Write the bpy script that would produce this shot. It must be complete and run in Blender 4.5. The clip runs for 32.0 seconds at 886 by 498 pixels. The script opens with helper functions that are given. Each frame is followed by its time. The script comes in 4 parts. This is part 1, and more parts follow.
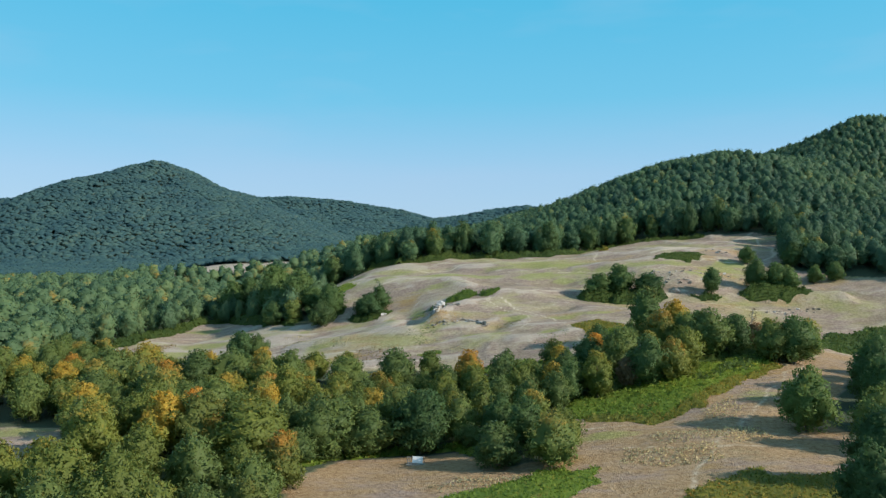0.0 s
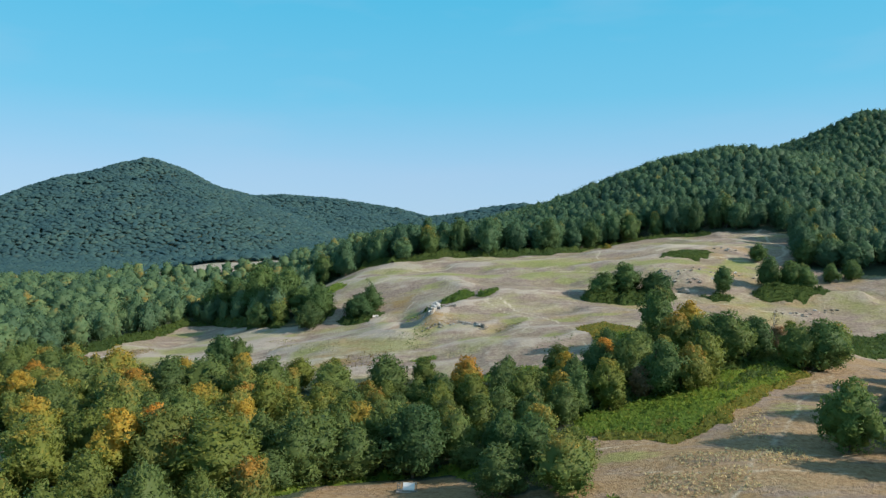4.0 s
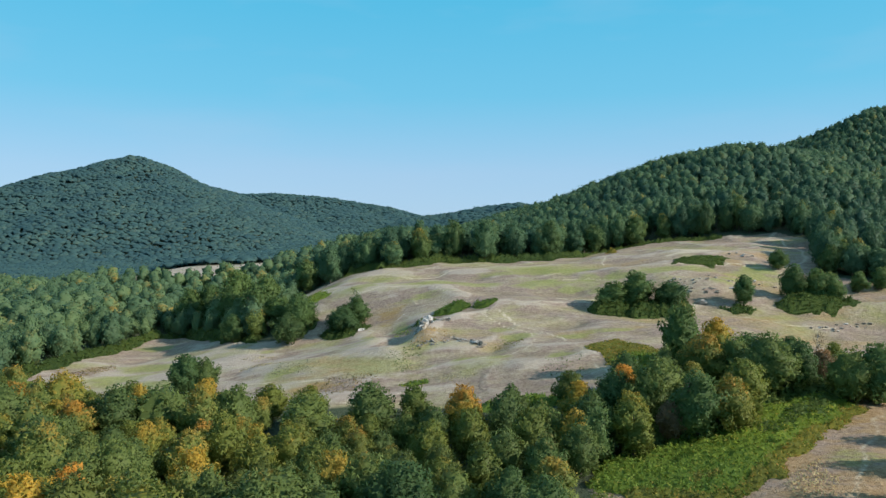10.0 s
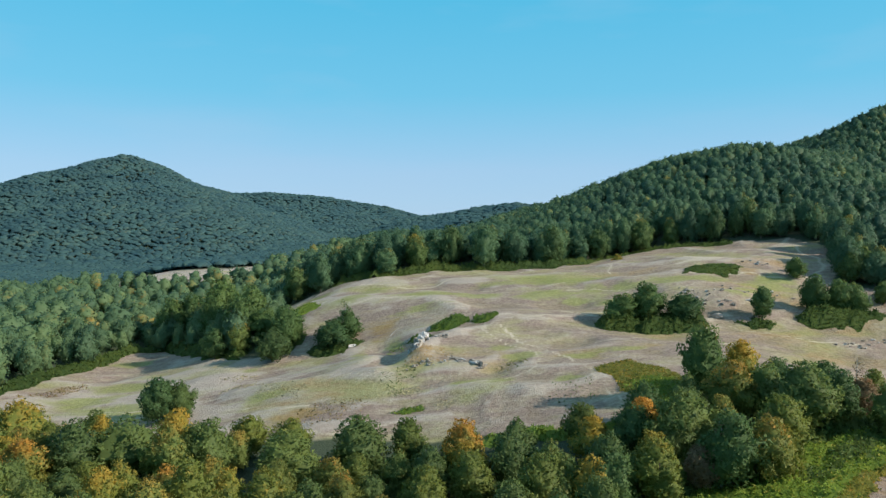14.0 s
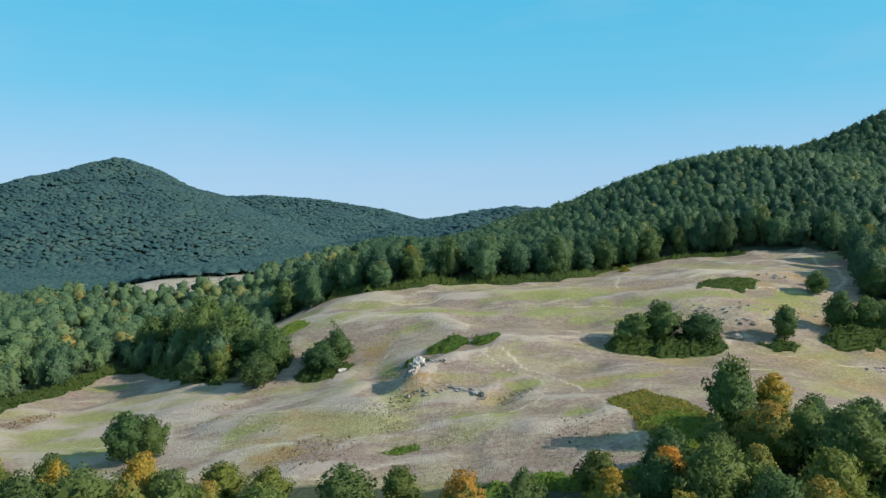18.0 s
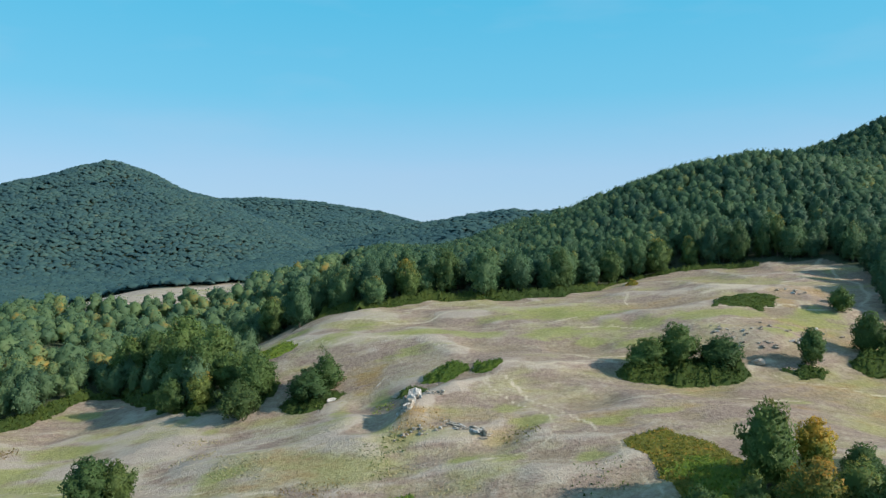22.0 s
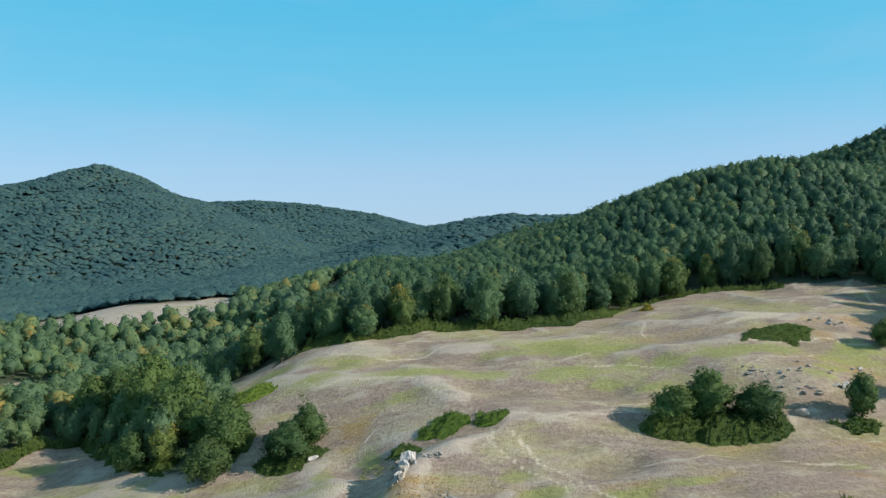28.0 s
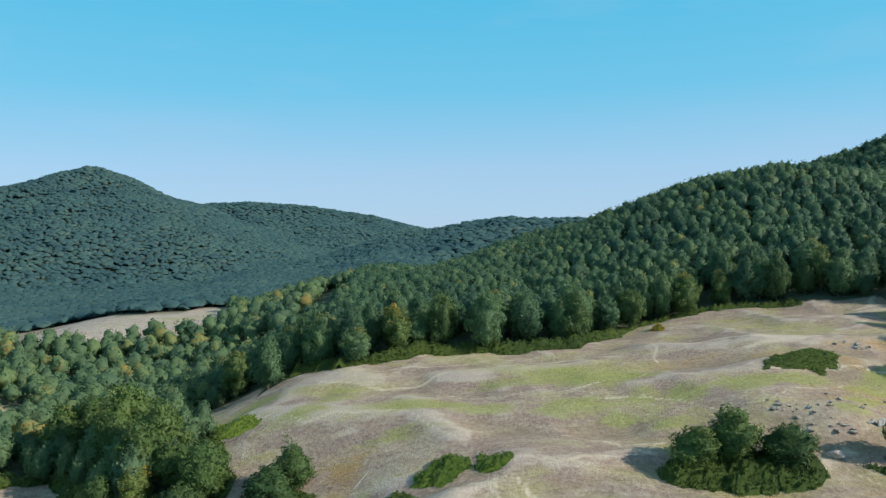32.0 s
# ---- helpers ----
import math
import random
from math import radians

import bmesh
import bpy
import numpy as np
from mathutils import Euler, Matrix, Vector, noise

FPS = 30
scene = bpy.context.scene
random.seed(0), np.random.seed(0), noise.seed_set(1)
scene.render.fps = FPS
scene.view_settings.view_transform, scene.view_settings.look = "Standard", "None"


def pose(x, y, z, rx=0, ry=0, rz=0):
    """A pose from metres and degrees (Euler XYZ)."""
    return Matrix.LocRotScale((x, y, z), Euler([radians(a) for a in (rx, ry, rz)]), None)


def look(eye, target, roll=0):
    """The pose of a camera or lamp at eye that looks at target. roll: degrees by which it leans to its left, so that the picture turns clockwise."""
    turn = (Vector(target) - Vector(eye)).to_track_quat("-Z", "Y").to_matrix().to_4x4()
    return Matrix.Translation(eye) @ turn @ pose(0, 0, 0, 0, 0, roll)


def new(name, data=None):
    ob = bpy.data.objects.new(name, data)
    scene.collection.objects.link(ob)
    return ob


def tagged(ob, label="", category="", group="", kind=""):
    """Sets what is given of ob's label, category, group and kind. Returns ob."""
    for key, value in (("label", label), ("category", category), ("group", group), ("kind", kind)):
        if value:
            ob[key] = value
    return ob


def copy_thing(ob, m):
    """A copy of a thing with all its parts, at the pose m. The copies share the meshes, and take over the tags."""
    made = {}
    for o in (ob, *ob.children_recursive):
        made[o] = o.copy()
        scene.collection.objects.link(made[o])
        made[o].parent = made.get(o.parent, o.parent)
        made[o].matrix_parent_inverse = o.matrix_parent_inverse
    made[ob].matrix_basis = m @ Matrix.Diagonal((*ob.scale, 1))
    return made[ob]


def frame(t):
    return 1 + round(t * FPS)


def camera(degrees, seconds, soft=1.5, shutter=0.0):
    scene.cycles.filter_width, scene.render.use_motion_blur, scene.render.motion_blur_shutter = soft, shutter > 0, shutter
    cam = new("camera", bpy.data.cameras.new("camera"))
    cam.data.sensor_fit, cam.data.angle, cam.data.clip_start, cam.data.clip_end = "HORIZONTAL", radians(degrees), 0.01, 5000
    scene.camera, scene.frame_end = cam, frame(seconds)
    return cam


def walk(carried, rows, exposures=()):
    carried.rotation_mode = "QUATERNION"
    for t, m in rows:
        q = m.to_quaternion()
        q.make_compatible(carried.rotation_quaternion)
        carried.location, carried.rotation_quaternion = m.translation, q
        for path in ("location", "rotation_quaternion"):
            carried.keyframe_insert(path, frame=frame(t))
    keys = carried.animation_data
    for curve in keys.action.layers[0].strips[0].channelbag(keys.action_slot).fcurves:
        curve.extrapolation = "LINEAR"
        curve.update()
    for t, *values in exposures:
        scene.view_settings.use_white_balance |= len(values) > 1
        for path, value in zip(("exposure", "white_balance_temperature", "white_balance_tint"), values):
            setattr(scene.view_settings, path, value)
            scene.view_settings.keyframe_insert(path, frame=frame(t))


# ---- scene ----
cam = camera(62.19, 32.0, soft=1.35)
PATH = [
    (0, 0.00, 0.00, 60.00, 89.505, -0.002, 0.000),
    (1, 0.10, 4.89, 59.55, 89.511, 0.012, -0.069),
    (2, 0.08, 9.82, 59.23, 89.442, 0.003, -0.147),
    (5.5, 0.30, 26.86, 59.85, 89.379, -0.004, -0.461),
    (6, 0.31, 29.33, 60.00, 89.365, -0.037, -0.497),
    (7, 0.33, 34.15, 60.37, 89.341, -0.020, -0.590),
    (8, 0.37, 38.99, 60.90, 89.333, -0.022, -0.690),
    (10, 0.49, 49.04, 62.35, 89.290, -0.000, -0.863),
    (12, 0.60, 59.07, 64.31, 89.209, 0.016, -1.024),
    (14, 0.77, 68.92, 66.52, 89.129, 0.052, -1.122),
    (18, 1.55, 88.78, 71.32, 89.216, 0.183, -1.254),
    (20, 1.58, 98.64, 74.07, 89.191, 0.287, -1.398),
    (22, 1.80, 108.59, 77.08, 89.189, 0.373, -1.509),
    (24, 2.06, 118.40, 80.39, 89.131, 0.402, -1.595),
    (25, 2.22, 123.40, 81.98, 89.074, 0.455, -1.635),
    (28, 2.75, 137.73, 86.68, 89.113, 0.656, -1.736),
    (30, 3.10, 147.17, 89.96, 89.070, 0.694, -1.813),
    (31, 3.31, 151.87, 91.56, 89.025, 0.717, -1.856),
    (32, 3.41, 156.51, 93.25, 89.023, 0.747, -1.921),
]
walk(cam, [(t, pose(*p)) for t, *p in PATH], exposures=[(0, 0.3), (32, 0.3)])

# ---- sky, sun and exposure ----
SUN_DIR = Vector((0.95, -0.31, 0.0)).normalized() * math.cos(radians(29)) + Vector((0, 0, math.sin(radians(29))))
world = bpy.data.worlds.new("sky")
scene.world = world
world.use_nodes = True
wn = world.node_tree
wn.nodes.clear()
sky = wn.nodes.new("ShaderNodeTexSky")
sky.sky_type = "NISHITA"
sky.sun_disc = False
sky.sun_elevation = radians(29)
sky.sun_rotation = math.atan2(SUN_DIR.x, SUN_DIR.y)
sky.altitude = 500
sky.air_density, sky.dust_density, sky.ozone_density = 1.0, 0.6, 2.0
# clear autumn air: pale lavender at the horizon, cyan higher up
where = wn.nodes.new("ShaderNodeTexCoord")
split = wn.nodes.new("ShaderNodeSeparateXYZ")
wn.links.new(where.outputs["Generated"], split.inputs[0])
air = wn.nodes.new("ShaderNodeValToRGB")
stops = air.color_ramp.elements
while len(stops) < 6:
    stops.new(0.5)
for el, (p, c) in zip(stops, ((0.0, (0.40, 0.60, 0.82)), (0.09, (0.34, 0.585, 0.83)), (0.19, (0.150, 0.56, 0.82)), (0.32, (0.075, 0.52, 0.80)), (0.52, (0.19, 0.41, 0.57)), (1.0, (0.20, 0.33, 0.45)))):
    el.position, el.color = p, (*c, 1)
wn.links.new(split.outputs["Z"], air.inputs["Fac"])
bright = wn.nodes.new("ShaderNodeVectorMath")
bright.operation = "SCALE"
bright.inputs["Scale"].default_value = 5.4
wn.links.new(air.outputs["Color"], bright.inputs[0])
tone = wn.nodes.new("ShaderNodeMix")
tone.data_type = "RGBA"
tone.inputs[0].default_value = 0.9
wn.links.new(sky.outputs[0], tone.inputs[6])
wn.links.new(bright.outputs[0], tone.inputs[7])
wb = wn.nodes.new("ShaderNodeBackground")
wb.inputs["Strength"].default_value = 0.15
# a few thin wisps of high cloud
stretch = wn.nodes.new("ShaderNodeMapping")
stretch.inputs["Scale"].default_value = (2.2, 2.2, 9.0)
wn.links.new(where.outputs["Generated"], stretch.inputs["Vector"])
cirrus = wn.nodes.new("ShaderNodeTexNoise")
cirrus.inputs["Scale"].default_value, cirrus.inputs["Detail"].default_value = 1.7, 5.0
wn.links.new(stretch.outputs[0], cirrus.inputs["Vector"])
thin = wn.nodes.new("ShaderNodeMapRange")
thin.inputs[1].default_value, thin.inputs[2].default_value, thin.inputs[4].default_value = 0.50, 0.78, 0.20
wn.links.new(cirrus.outputs["Fac"], thin.inputs[0])
veil = wn.nodes.new("ShaderNodeMix")
veil.data_type = "RGBA"
wn.links.new(thin.outputs[0], veil.inputs[0])
wn.links.new(tone.outputs[2], veil.inputs[6])
veil.inputs[7].default_value = (2.4, 3.3, 4.4, 1)
wn.links.new(veil.outputs[2], wb.inputs["Color"])
wo = wn.nodes.new("ShaderNodeOutputWorld")
wn.links.new(wb.outputs[0], wo.inputs["Surface"])

sun_data = bpy.data.lights.new("sun", "SUN")
sun_data.energy = 4.3
sun_data.angle = radians(0.5)
sun_data.color = (1.0, 0.91, 0.785)
sun = new("sun", sun_data)
sun.matrix_world = look(SUN_DIR * 400 + Vector((0, 200, 0)), (0, 200, 0))


# ---- materials ----
def material(name, rough=0.8):
    m = bpy.data.materials.new(name)
    m.use_nodes = True
    b = m.node_tree.nodes["Principled BSDF"]
    b.inputs["Roughness"].default_value = rough
    b.inputs["Specular IOR Level"].default_value = 0.25
    return m, m.node_tree, b


def node(nt, kind, **values):
    n = nt.nodes.new(kind)
    for key, value in values.items():
        n.inputs[key].default_value = value
    return n


def noise_at(nt, coord, scale, detail=4.0, rough=0.6):
    n = node(nt, "ShaderNodeTexNoise", Scale=scale, Detail=detail, Roughness=rough)
    nt.links.new(coord, n.inputs["Vector"])
    return n.outputs["Fac"]


def ramp(nt, fac, *stops):
    r = nt.nodes.new("ShaderNodeValToRGB")
    e = r.color_ramp.elements
    while len(e) < len(stops):
        e.new(0.5)
    for el, (p, c) in zip(e, stops):
        el.position, el.color = p, (*c, 1)
    nt.links.new(fac, r.inputs["Fac"])
    return r.outputs["Color"]


def mix(nt, fac, a, b, mode="MIX"):
    m = nt.nodes.new("ShaderNodeMix")
    m.data_type, m.blend_type = "RGBA", mode
    for value, slot in ((fac, m.inputs[0]), (a, m.inputs[6]), (b, m.inputs[7])):
        if isinstance(value, (int, float)):
            slot.default_value = value
        elif isinstance(value, tuple):
            slot.default_value = (*value, 1)
        else:
            nt.links.new(value, slot)
    return m.outputs[2]


def maths(nt, op, a, b=0.0, c=0.0):
    m = nt.nodes.new("ShaderNodeMath")
    m.operation = op
    for value, slot in zip((a, b, c), m.inputs):
        if isinstance(value, (int, float)):
            slot.default_value = value
        else:
            nt.links.new(value, slot)
    return m.outputs[0]


def span(nt, v, a, b):
    m = nt.nodes.new("ShaderNodeMapRange")
    m.interpolation_type = "SMOOTHSTEP"
    m.inputs[1].default_value, m.inputs[2].default_value = a, b
    nt.links.new(v, m.inputs[0])
    return m.outputs[0]


def bump(nt, b, fac, strength, distance):
    n = node(nt, "ShaderNodeBump", Strength=strength, Distance=distance)
    nt.links.new(fac, n.inputs["Height"])
    nt.links.new(n.outputs["Normal"], b.inputs["Normal"])


def position(nt):
    return nt.nodes.new("ShaderNodeNewGeometry").outputs["Position"]


def attribute(nt, name):
    n = nt.nodes.new("ShaderNodeAttribute")
    n.attribute_name = name
    return n.outputs["Fac"]


def foliage(name, base, other, autumn, amount, per_tree="object", even=0.0):
    """Leaves: two greens that vary from leaf spray to leaf spray, with patches of autumn colour."""
    m, nt, b = material(name, 0.62)
    base, other, autumn = (tuple(1.12 * c for c in tone) for tone in (base, other, autumn))
    geo = nt.nodes.new("ShaderNodeNewGeometry")
    if per_tree == "object":
        own = nt.nodes.new("ShaderNodeObjectInfo").outputs["Random"]
        local = nt.nodes.new("ShaderNodeSeparateXYZ")
        nt.links.new(nt.nodes.new("ShaderNodeTexCoord").outputs["Object"], local.inputs[0])
        top = maths(nt, "MULTIPLY_ADD", local.outputs["Z"], 0.042, -0.27)  # the tips turn first
    else:
        own = attribute(nt, "tint")
        top = 0.0
    col = mix(nt, maths(nt, "MULTIPLY_ADD", geo.outputs["Random Per Island"], 0.45, 0.27), base, other)
    fine = noise_at(nt, geo.outputs["Position"], 0.28, 3)
    stand = ramp(nt, noise_at(nt, geo.outputs["Position"], 0.016, 3), (0.34, (0.80, 0.86, 0.92)), (0.66, (1.22, 1.14, 1.04)))
    turned = maths(nt, "ADD", maths(nt, "MULTIPLY_ADD", own, 0.55, maths(nt, "MULTIPLY_ADD", geo.outputs["Random Per Island"], 0.14, -0.07)), maths(nt, "ADD", maths(nt, "MULTIPLY", fine, 0.75), top))
    col = mix(nt, span(nt, turned, 0.98 - amount, 1.30 - amount), col, autumn)
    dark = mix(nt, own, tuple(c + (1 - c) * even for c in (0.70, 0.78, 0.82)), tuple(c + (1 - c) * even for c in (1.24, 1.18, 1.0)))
    col = mix(nt, 1.0, mix(nt, 1.0, col, dark, "MULTIPLY"), stand, "MULTIPLY")
    nt.links.new(col, b.inputs["Base Color"])
    b.inputs["Subsurface Weight"].default_value = 0.0
    # thin leaves let some light through
    tr = nt.nodes.new("ShaderNodeBsdfTranslucent")
    nt.links.new(col, tr.inputs["Color"])
    ms = nt.nodes.new("ShaderNodeMixShader")
    ms.inputs[0].default_value = 0.42
    out = nt.nodes["Material Output"]
    nt.links.new(b.outputs[0], ms.inputs[1])
    nt.links.new(tr.outputs[0], ms.inputs[2])
    nt.links.new(ms.outputs[0], out.inputs["Surface"])
    return m


LEAF = {
    "g": foliage("leaves_green", (0.100, 0.150, 0.054), (0.176, 0.230, 0.066), (0.300, 0.225, 0.058), 0.07),
    "y": foliage("leaves_turning_yellow", (0.132, 0.172, 0.046), (0.228, 0.254, 0.056), (0.370, 0.262, 0.052), 0.24),
    "o": foliage("leaves_turning_orange", (0.112, 0.150, 0.044), (0.198, 0.212, 0.054), (0.410, 0.222, 0.050), 0.22),
    "d": foliage("leaves_dark_green", (0.062, 0.116, 0.046), (0.106, 0.172, 0.058), (0.192, 0.169, 0.061), 0.0),
    "m": foliage("leaves_deep_green", (0.074, 0.134, 0.052), (0.132, 0.204, 0.066), (0.215, 0.205, 0.057), 0.03),
    "b": foliage("leaves_withered_brown", (0.147, 0.119, 0.073), (0.237, 0.169, 0.102), (0.305, 0.169, 0.090), 0.2),
}
LEAF.update({
    "e": foliage("leaves_beech", (0.070, 0.146, 0.086), (0.122, 0.204, 0.104), (0.260, 0.215, 0.051), 0.0),
    "h": foliage("leaves_beech_turning", (0.075, 0.135, 0.055), (0.120, 0.185, 0.070), (0.280, 0.225, 0.051), 0.12),
})
WOOD_LEAF = foliage("leaves_of_the_wood", (0.056, 0.124, 0.080), (0.102, 0.176, 0.098), (0.260, 0.215, 0.051), 0.11, "tint")
# some haze blue is mixed into the valley leaf colour
VALLEY_LEAF = foliage("leaves_of_the_valley_wood", (0.088, 0.162, 0.098), (0.146, 0.226, 0.110), (0.300, 0.210, 0.060), 0.14, "tint")
# distance haze painted into the leaves: bluer greens, less contrast between trees
FAR_LEAF_HAZED = foliage("hazed_leaves_of_the_far_wood", (0.058, 0.136, 0.156), (0.088, 0.172, 0.172), (0.180, 0.160, 0.120), 0.06, "tint", 0.45)
FERN = foliage("fern_green", (0.120, 0.200, 0.036), (0.255, 0.345, 0.058), (0.300, 0.255, 0.070), 0.20, "tint")
FERN_TURNED = foliage("fern_turning", (0.165, 0.190, 0.042), (0.265, 0.255, 0.056), (0.360, 0.225, 0.060), 0.24, "tint")
LEAF_RUST = foliage("weeds_rust", (0.249, 0.181, 0.068), (0.362, 0.271, 0.113), (0.339, 0.147, 0.068), 0.20, "tint")
HEDGE = foliage("hedge_green", (0.080, 0.150, 0.032), (0.160, 0.240, 0.048), (0.230, 0.215, 0.050), 0.05, "tint")
SCRUB = foliage("scrub_green", (0.073, 0.124, 0.036), (0.119, 0.175, 0.050), (0.203, 0.181, 0.045), 0.05, "tint")


def bark_material():
    m, nt, b = material("bark", 0.9)
    p = position(nt)
    f = noise_at(nt, p, 3.0, 5)
    nt.links.new(ramp(nt, f, (0.3, (0.07, 0.055, 0.04)), (0.7, (0.20, 0.17, 0.14))), b.inputs["Base Color"])
    bump(nt, b, f, 0.6, 0.05)
    return m


def pale_bark_material():
    m, nt, b = material("pale_bark", 0.8)
    f = noise_at(nt, position(nt), 2.0, 5)
    nt.links.new(ramp(nt, f, (0.3, (0.30, 0.28, 0.25)), (0.7, (0.55, 0.53, 0.49))), b.inputs["Base Color"])
    return m


def ground_material():
    m, nt, b = material("dry_meadow", 0.95)
    p = position(nt)
    drawn = nt.nodes.new("ShaderNodeMapping")  # grass lies in bands along the slope
    drawn.inputs["Scale"].default_value = (0.45, 1.0, 1.0)
    drawn.inputs["Rotation"].default_value = (0, 0, radians(12))
    nt.links.new(p, drawn.inputs["Vector"])
    band = drawn.outputs[0]
    broad = noise_at(nt, p, 0.022, 4)
    patch = noise_at(nt, band, 0.075, 5, 0.60)
    streak = noise_at(nt, band, 0.32, 5, 0.62)
    fine = noise_at(nt, p, 0.9, 6, 0.66)
    grain = noise_at(nt, p, 4.5, 4, 0.7)
    straw = ramp(nt, fine, (0.30, (0.289, 0.230, 0.156)), (0.50, (0.391, 0.325, 0.237)), (0.70, (0.491, 0.421, 0.324)))
    heath = ramp(nt, fine, (0.30, (0.208, 0.148, 0.116)), (0.50, (0.299, 0.226, 0.183)), (0.70, (0.385, 0.302, 0.255)))
    col = mix(nt, span(nt, maths(nt, "MULTIPLY_ADD", streak, 0.55, maths(nt, "MULTIPLY", patch, 0.55)), 0.46, 0.64), heath, straw)
    # dry turf stands in tufts, with darker stalks between
    tuft = span(nt, noise_at(nt, p, 1.9, 3, 0.55), 0.54, 0.70)
    col = mix(nt, maths(nt, "MULTIPLY", tuft, 0.45), col, (0.188, 0.148, 0.094))
    # paler where the ground bulges, browner in the hollows
    crest_mix = maths(nt, "ADD", attribute(nt, "crest"), maths(nt, "MULTIPLY_ADD", streak, 0.8, -0.4))
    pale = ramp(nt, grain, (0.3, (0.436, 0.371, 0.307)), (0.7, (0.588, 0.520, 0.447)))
    col = mix(nt, maths(nt, "MULTIPLY", span(nt, crest_mix, 0.16, 0.62), 0.62), col, pale)
    dull_brown = ramp(nt, fine, (0.3, (0.188, 0.153, 0.088)), (0.7, (0.304, 0.247, 0.156)))
    col = mix(nt, maths(nt, "MULTIPLY", span(nt, maths(nt, "MULTIPLY", crest_mix, -1.0), 0.20, 0.75), 0.55), col, dull_brown)
    edge = maths(nt, "MULTIPLY_ADD", fine, 1.3, -0.65)
    ragged = maths(nt, "ADD", maths(nt, "MULTIPLY_ADD", patch, 1.6, -0.8), maths(nt, "MULTIPLY_ADD", streak, 1.2, -0.6))
    grass = ramp(nt, fine, (0.25, (0.20, 0.215, 0.045)), (0.72, (0.37, 0.385, 0.095)))
    wet = maths(nt, "ADD", maths(nt, "MULTIPLY", broad, 0.5), maths(nt, "MULTIPLY", patch, 0.6))
    col = mix(nt, maths(nt, "MULTIPLY", span(nt, wet, 0.54, 0.70), 0.55), col, grass)
    soil = ramp(nt, maths(nt, "MULTIPLY_ADD", grain, 0.35, maths(nt, "MULTIPLY", fine, 0.68)), (0.36, (0.200, 0.122, 0.060)), (0.50, (0.330, 0.222, 0.120)), (0.68, (0.470, 0.335, 0.195)))
    col = mix(nt, span(nt, maths(nt, "ADD", attribute(nt, "soil"), ragged), 0.25, 0.85), col, soil)
    ochre = ramp(nt, fine, (0.3, (0.25, 0.150, 0.055)), (0.7, (0.42, 0.28, 0.11)))
    col = mix(nt, maths(nt, "MULTIPLY", span(nt, maths(nt, "ADD", attribute(nt, "ochre"), ragged), 0.25, 0.85), 0.75), col, ochre)
    lime = ramp(nt, fine, (0.25, (0.19, 0.205, 0.055)), (0.72, (0.345, 0.365, 0.120)))
    green = span(nt, maths(nt, "ADD", attribute(nt, "green"), maths(nt, "ADD", ragged, maths(nt, "MULTIPLY", edge, 0.4))), 0.22, 0.80)
    col = mix(nt, maths(nt, "MULTIPLY", green, 0.74), col, lime)
    trod = ramp(nt, grain, (0.3, (0.48, 0.40, 0.29)), (0.7, (0.66, 0.58, 0.45)))
    col = mix(nt, span(nt, maths(nt, "ADD", attribute(nt, "trod"), maths(nt, "MULTIPLY", edge, 0.4)), 0.40, 1.0), col, trod)
    # ground under the woods is set darker and greener than the meadow
    wood_floor = ramp(nt, grain, (0.3, (0.045, 0.062, 0.036)), (0.7, (0.090, 0.112, 0.066)))
    col = mix(nt, attribute(nt, "wood"), col, wood_floor)
    nt.links.new(col, b.inputs["Base Color"])
    bump(nt, b, maths(nt, "ADD", maths(nt, "ADD", fine, maths(nt, "MULTIPLY", tuft, 0.4)), maths(nt, "MULTIPLY", grain, 0.4)), 0.7, 0.45)
    return m


def rock_material():
    m, nt, b = material("limestone", 0.85)
    p = position(nt)
    f = noise_at(nt, p, 0.9, 6)
    g = noise_at(nt, p, 5.0, 4)
    col = ramp(nt, f, (0.36, (0.12, 0.094, 0.068)), (0.5, (0.32, 0.270, 0.215)), (0.66, (0.56, 0.51, 0.44)))
    nt.links.new(mix(nt, 0.3, col, mix(nt, g, (0.20, 0.185, 0.165), (0.50, 0.475, 0.44))), b.inputs["Base Color"])
    bump(nt, b, g, 0.8, 0.15)
    return m


def plain_material(name, colour, rough=0.7, spread=0.15):
    m, nt, b = material(name, rough)
    f = noise_at(nt, position(nt), 2.5, 5)
    lo, hi = tuple(c * (1 - spread) for c in colour), tuple(min(1, c * (1 + spread)) for c in colour)
    nt.links.new(ramp(nt, f, (0.3, lo), (0.7, hi)), b.inputs["Base Color"])
    return m


BARK, PALE_BARK, GROUND, ROCK = bark_material(), pale_bark_material(), ground_material(), rock_material()
PALE_STONE = plain_material("pale_stone", (0.45, 0.385, 0.335), 0.9, 0.3)
WHITE_PAINT = plain_material("white_paint", (0.78, 0.78, 0.78), 0.5, 0.08)
GREY_WOOD = plain_material("grey_wood", (0.30, 0.27, 0.23), 0.8)
WHITE_STONE = plain_material("white_limestone", (0.48, 0.465, 0.45), 0.9, 0.35)
DRY_STRAW = foliage("dry_straw", (0.40, 0.33, 0.19), (0.60, 0.52, 0.34), (0.44, 0.30, 0.15), 0.1, "tint")


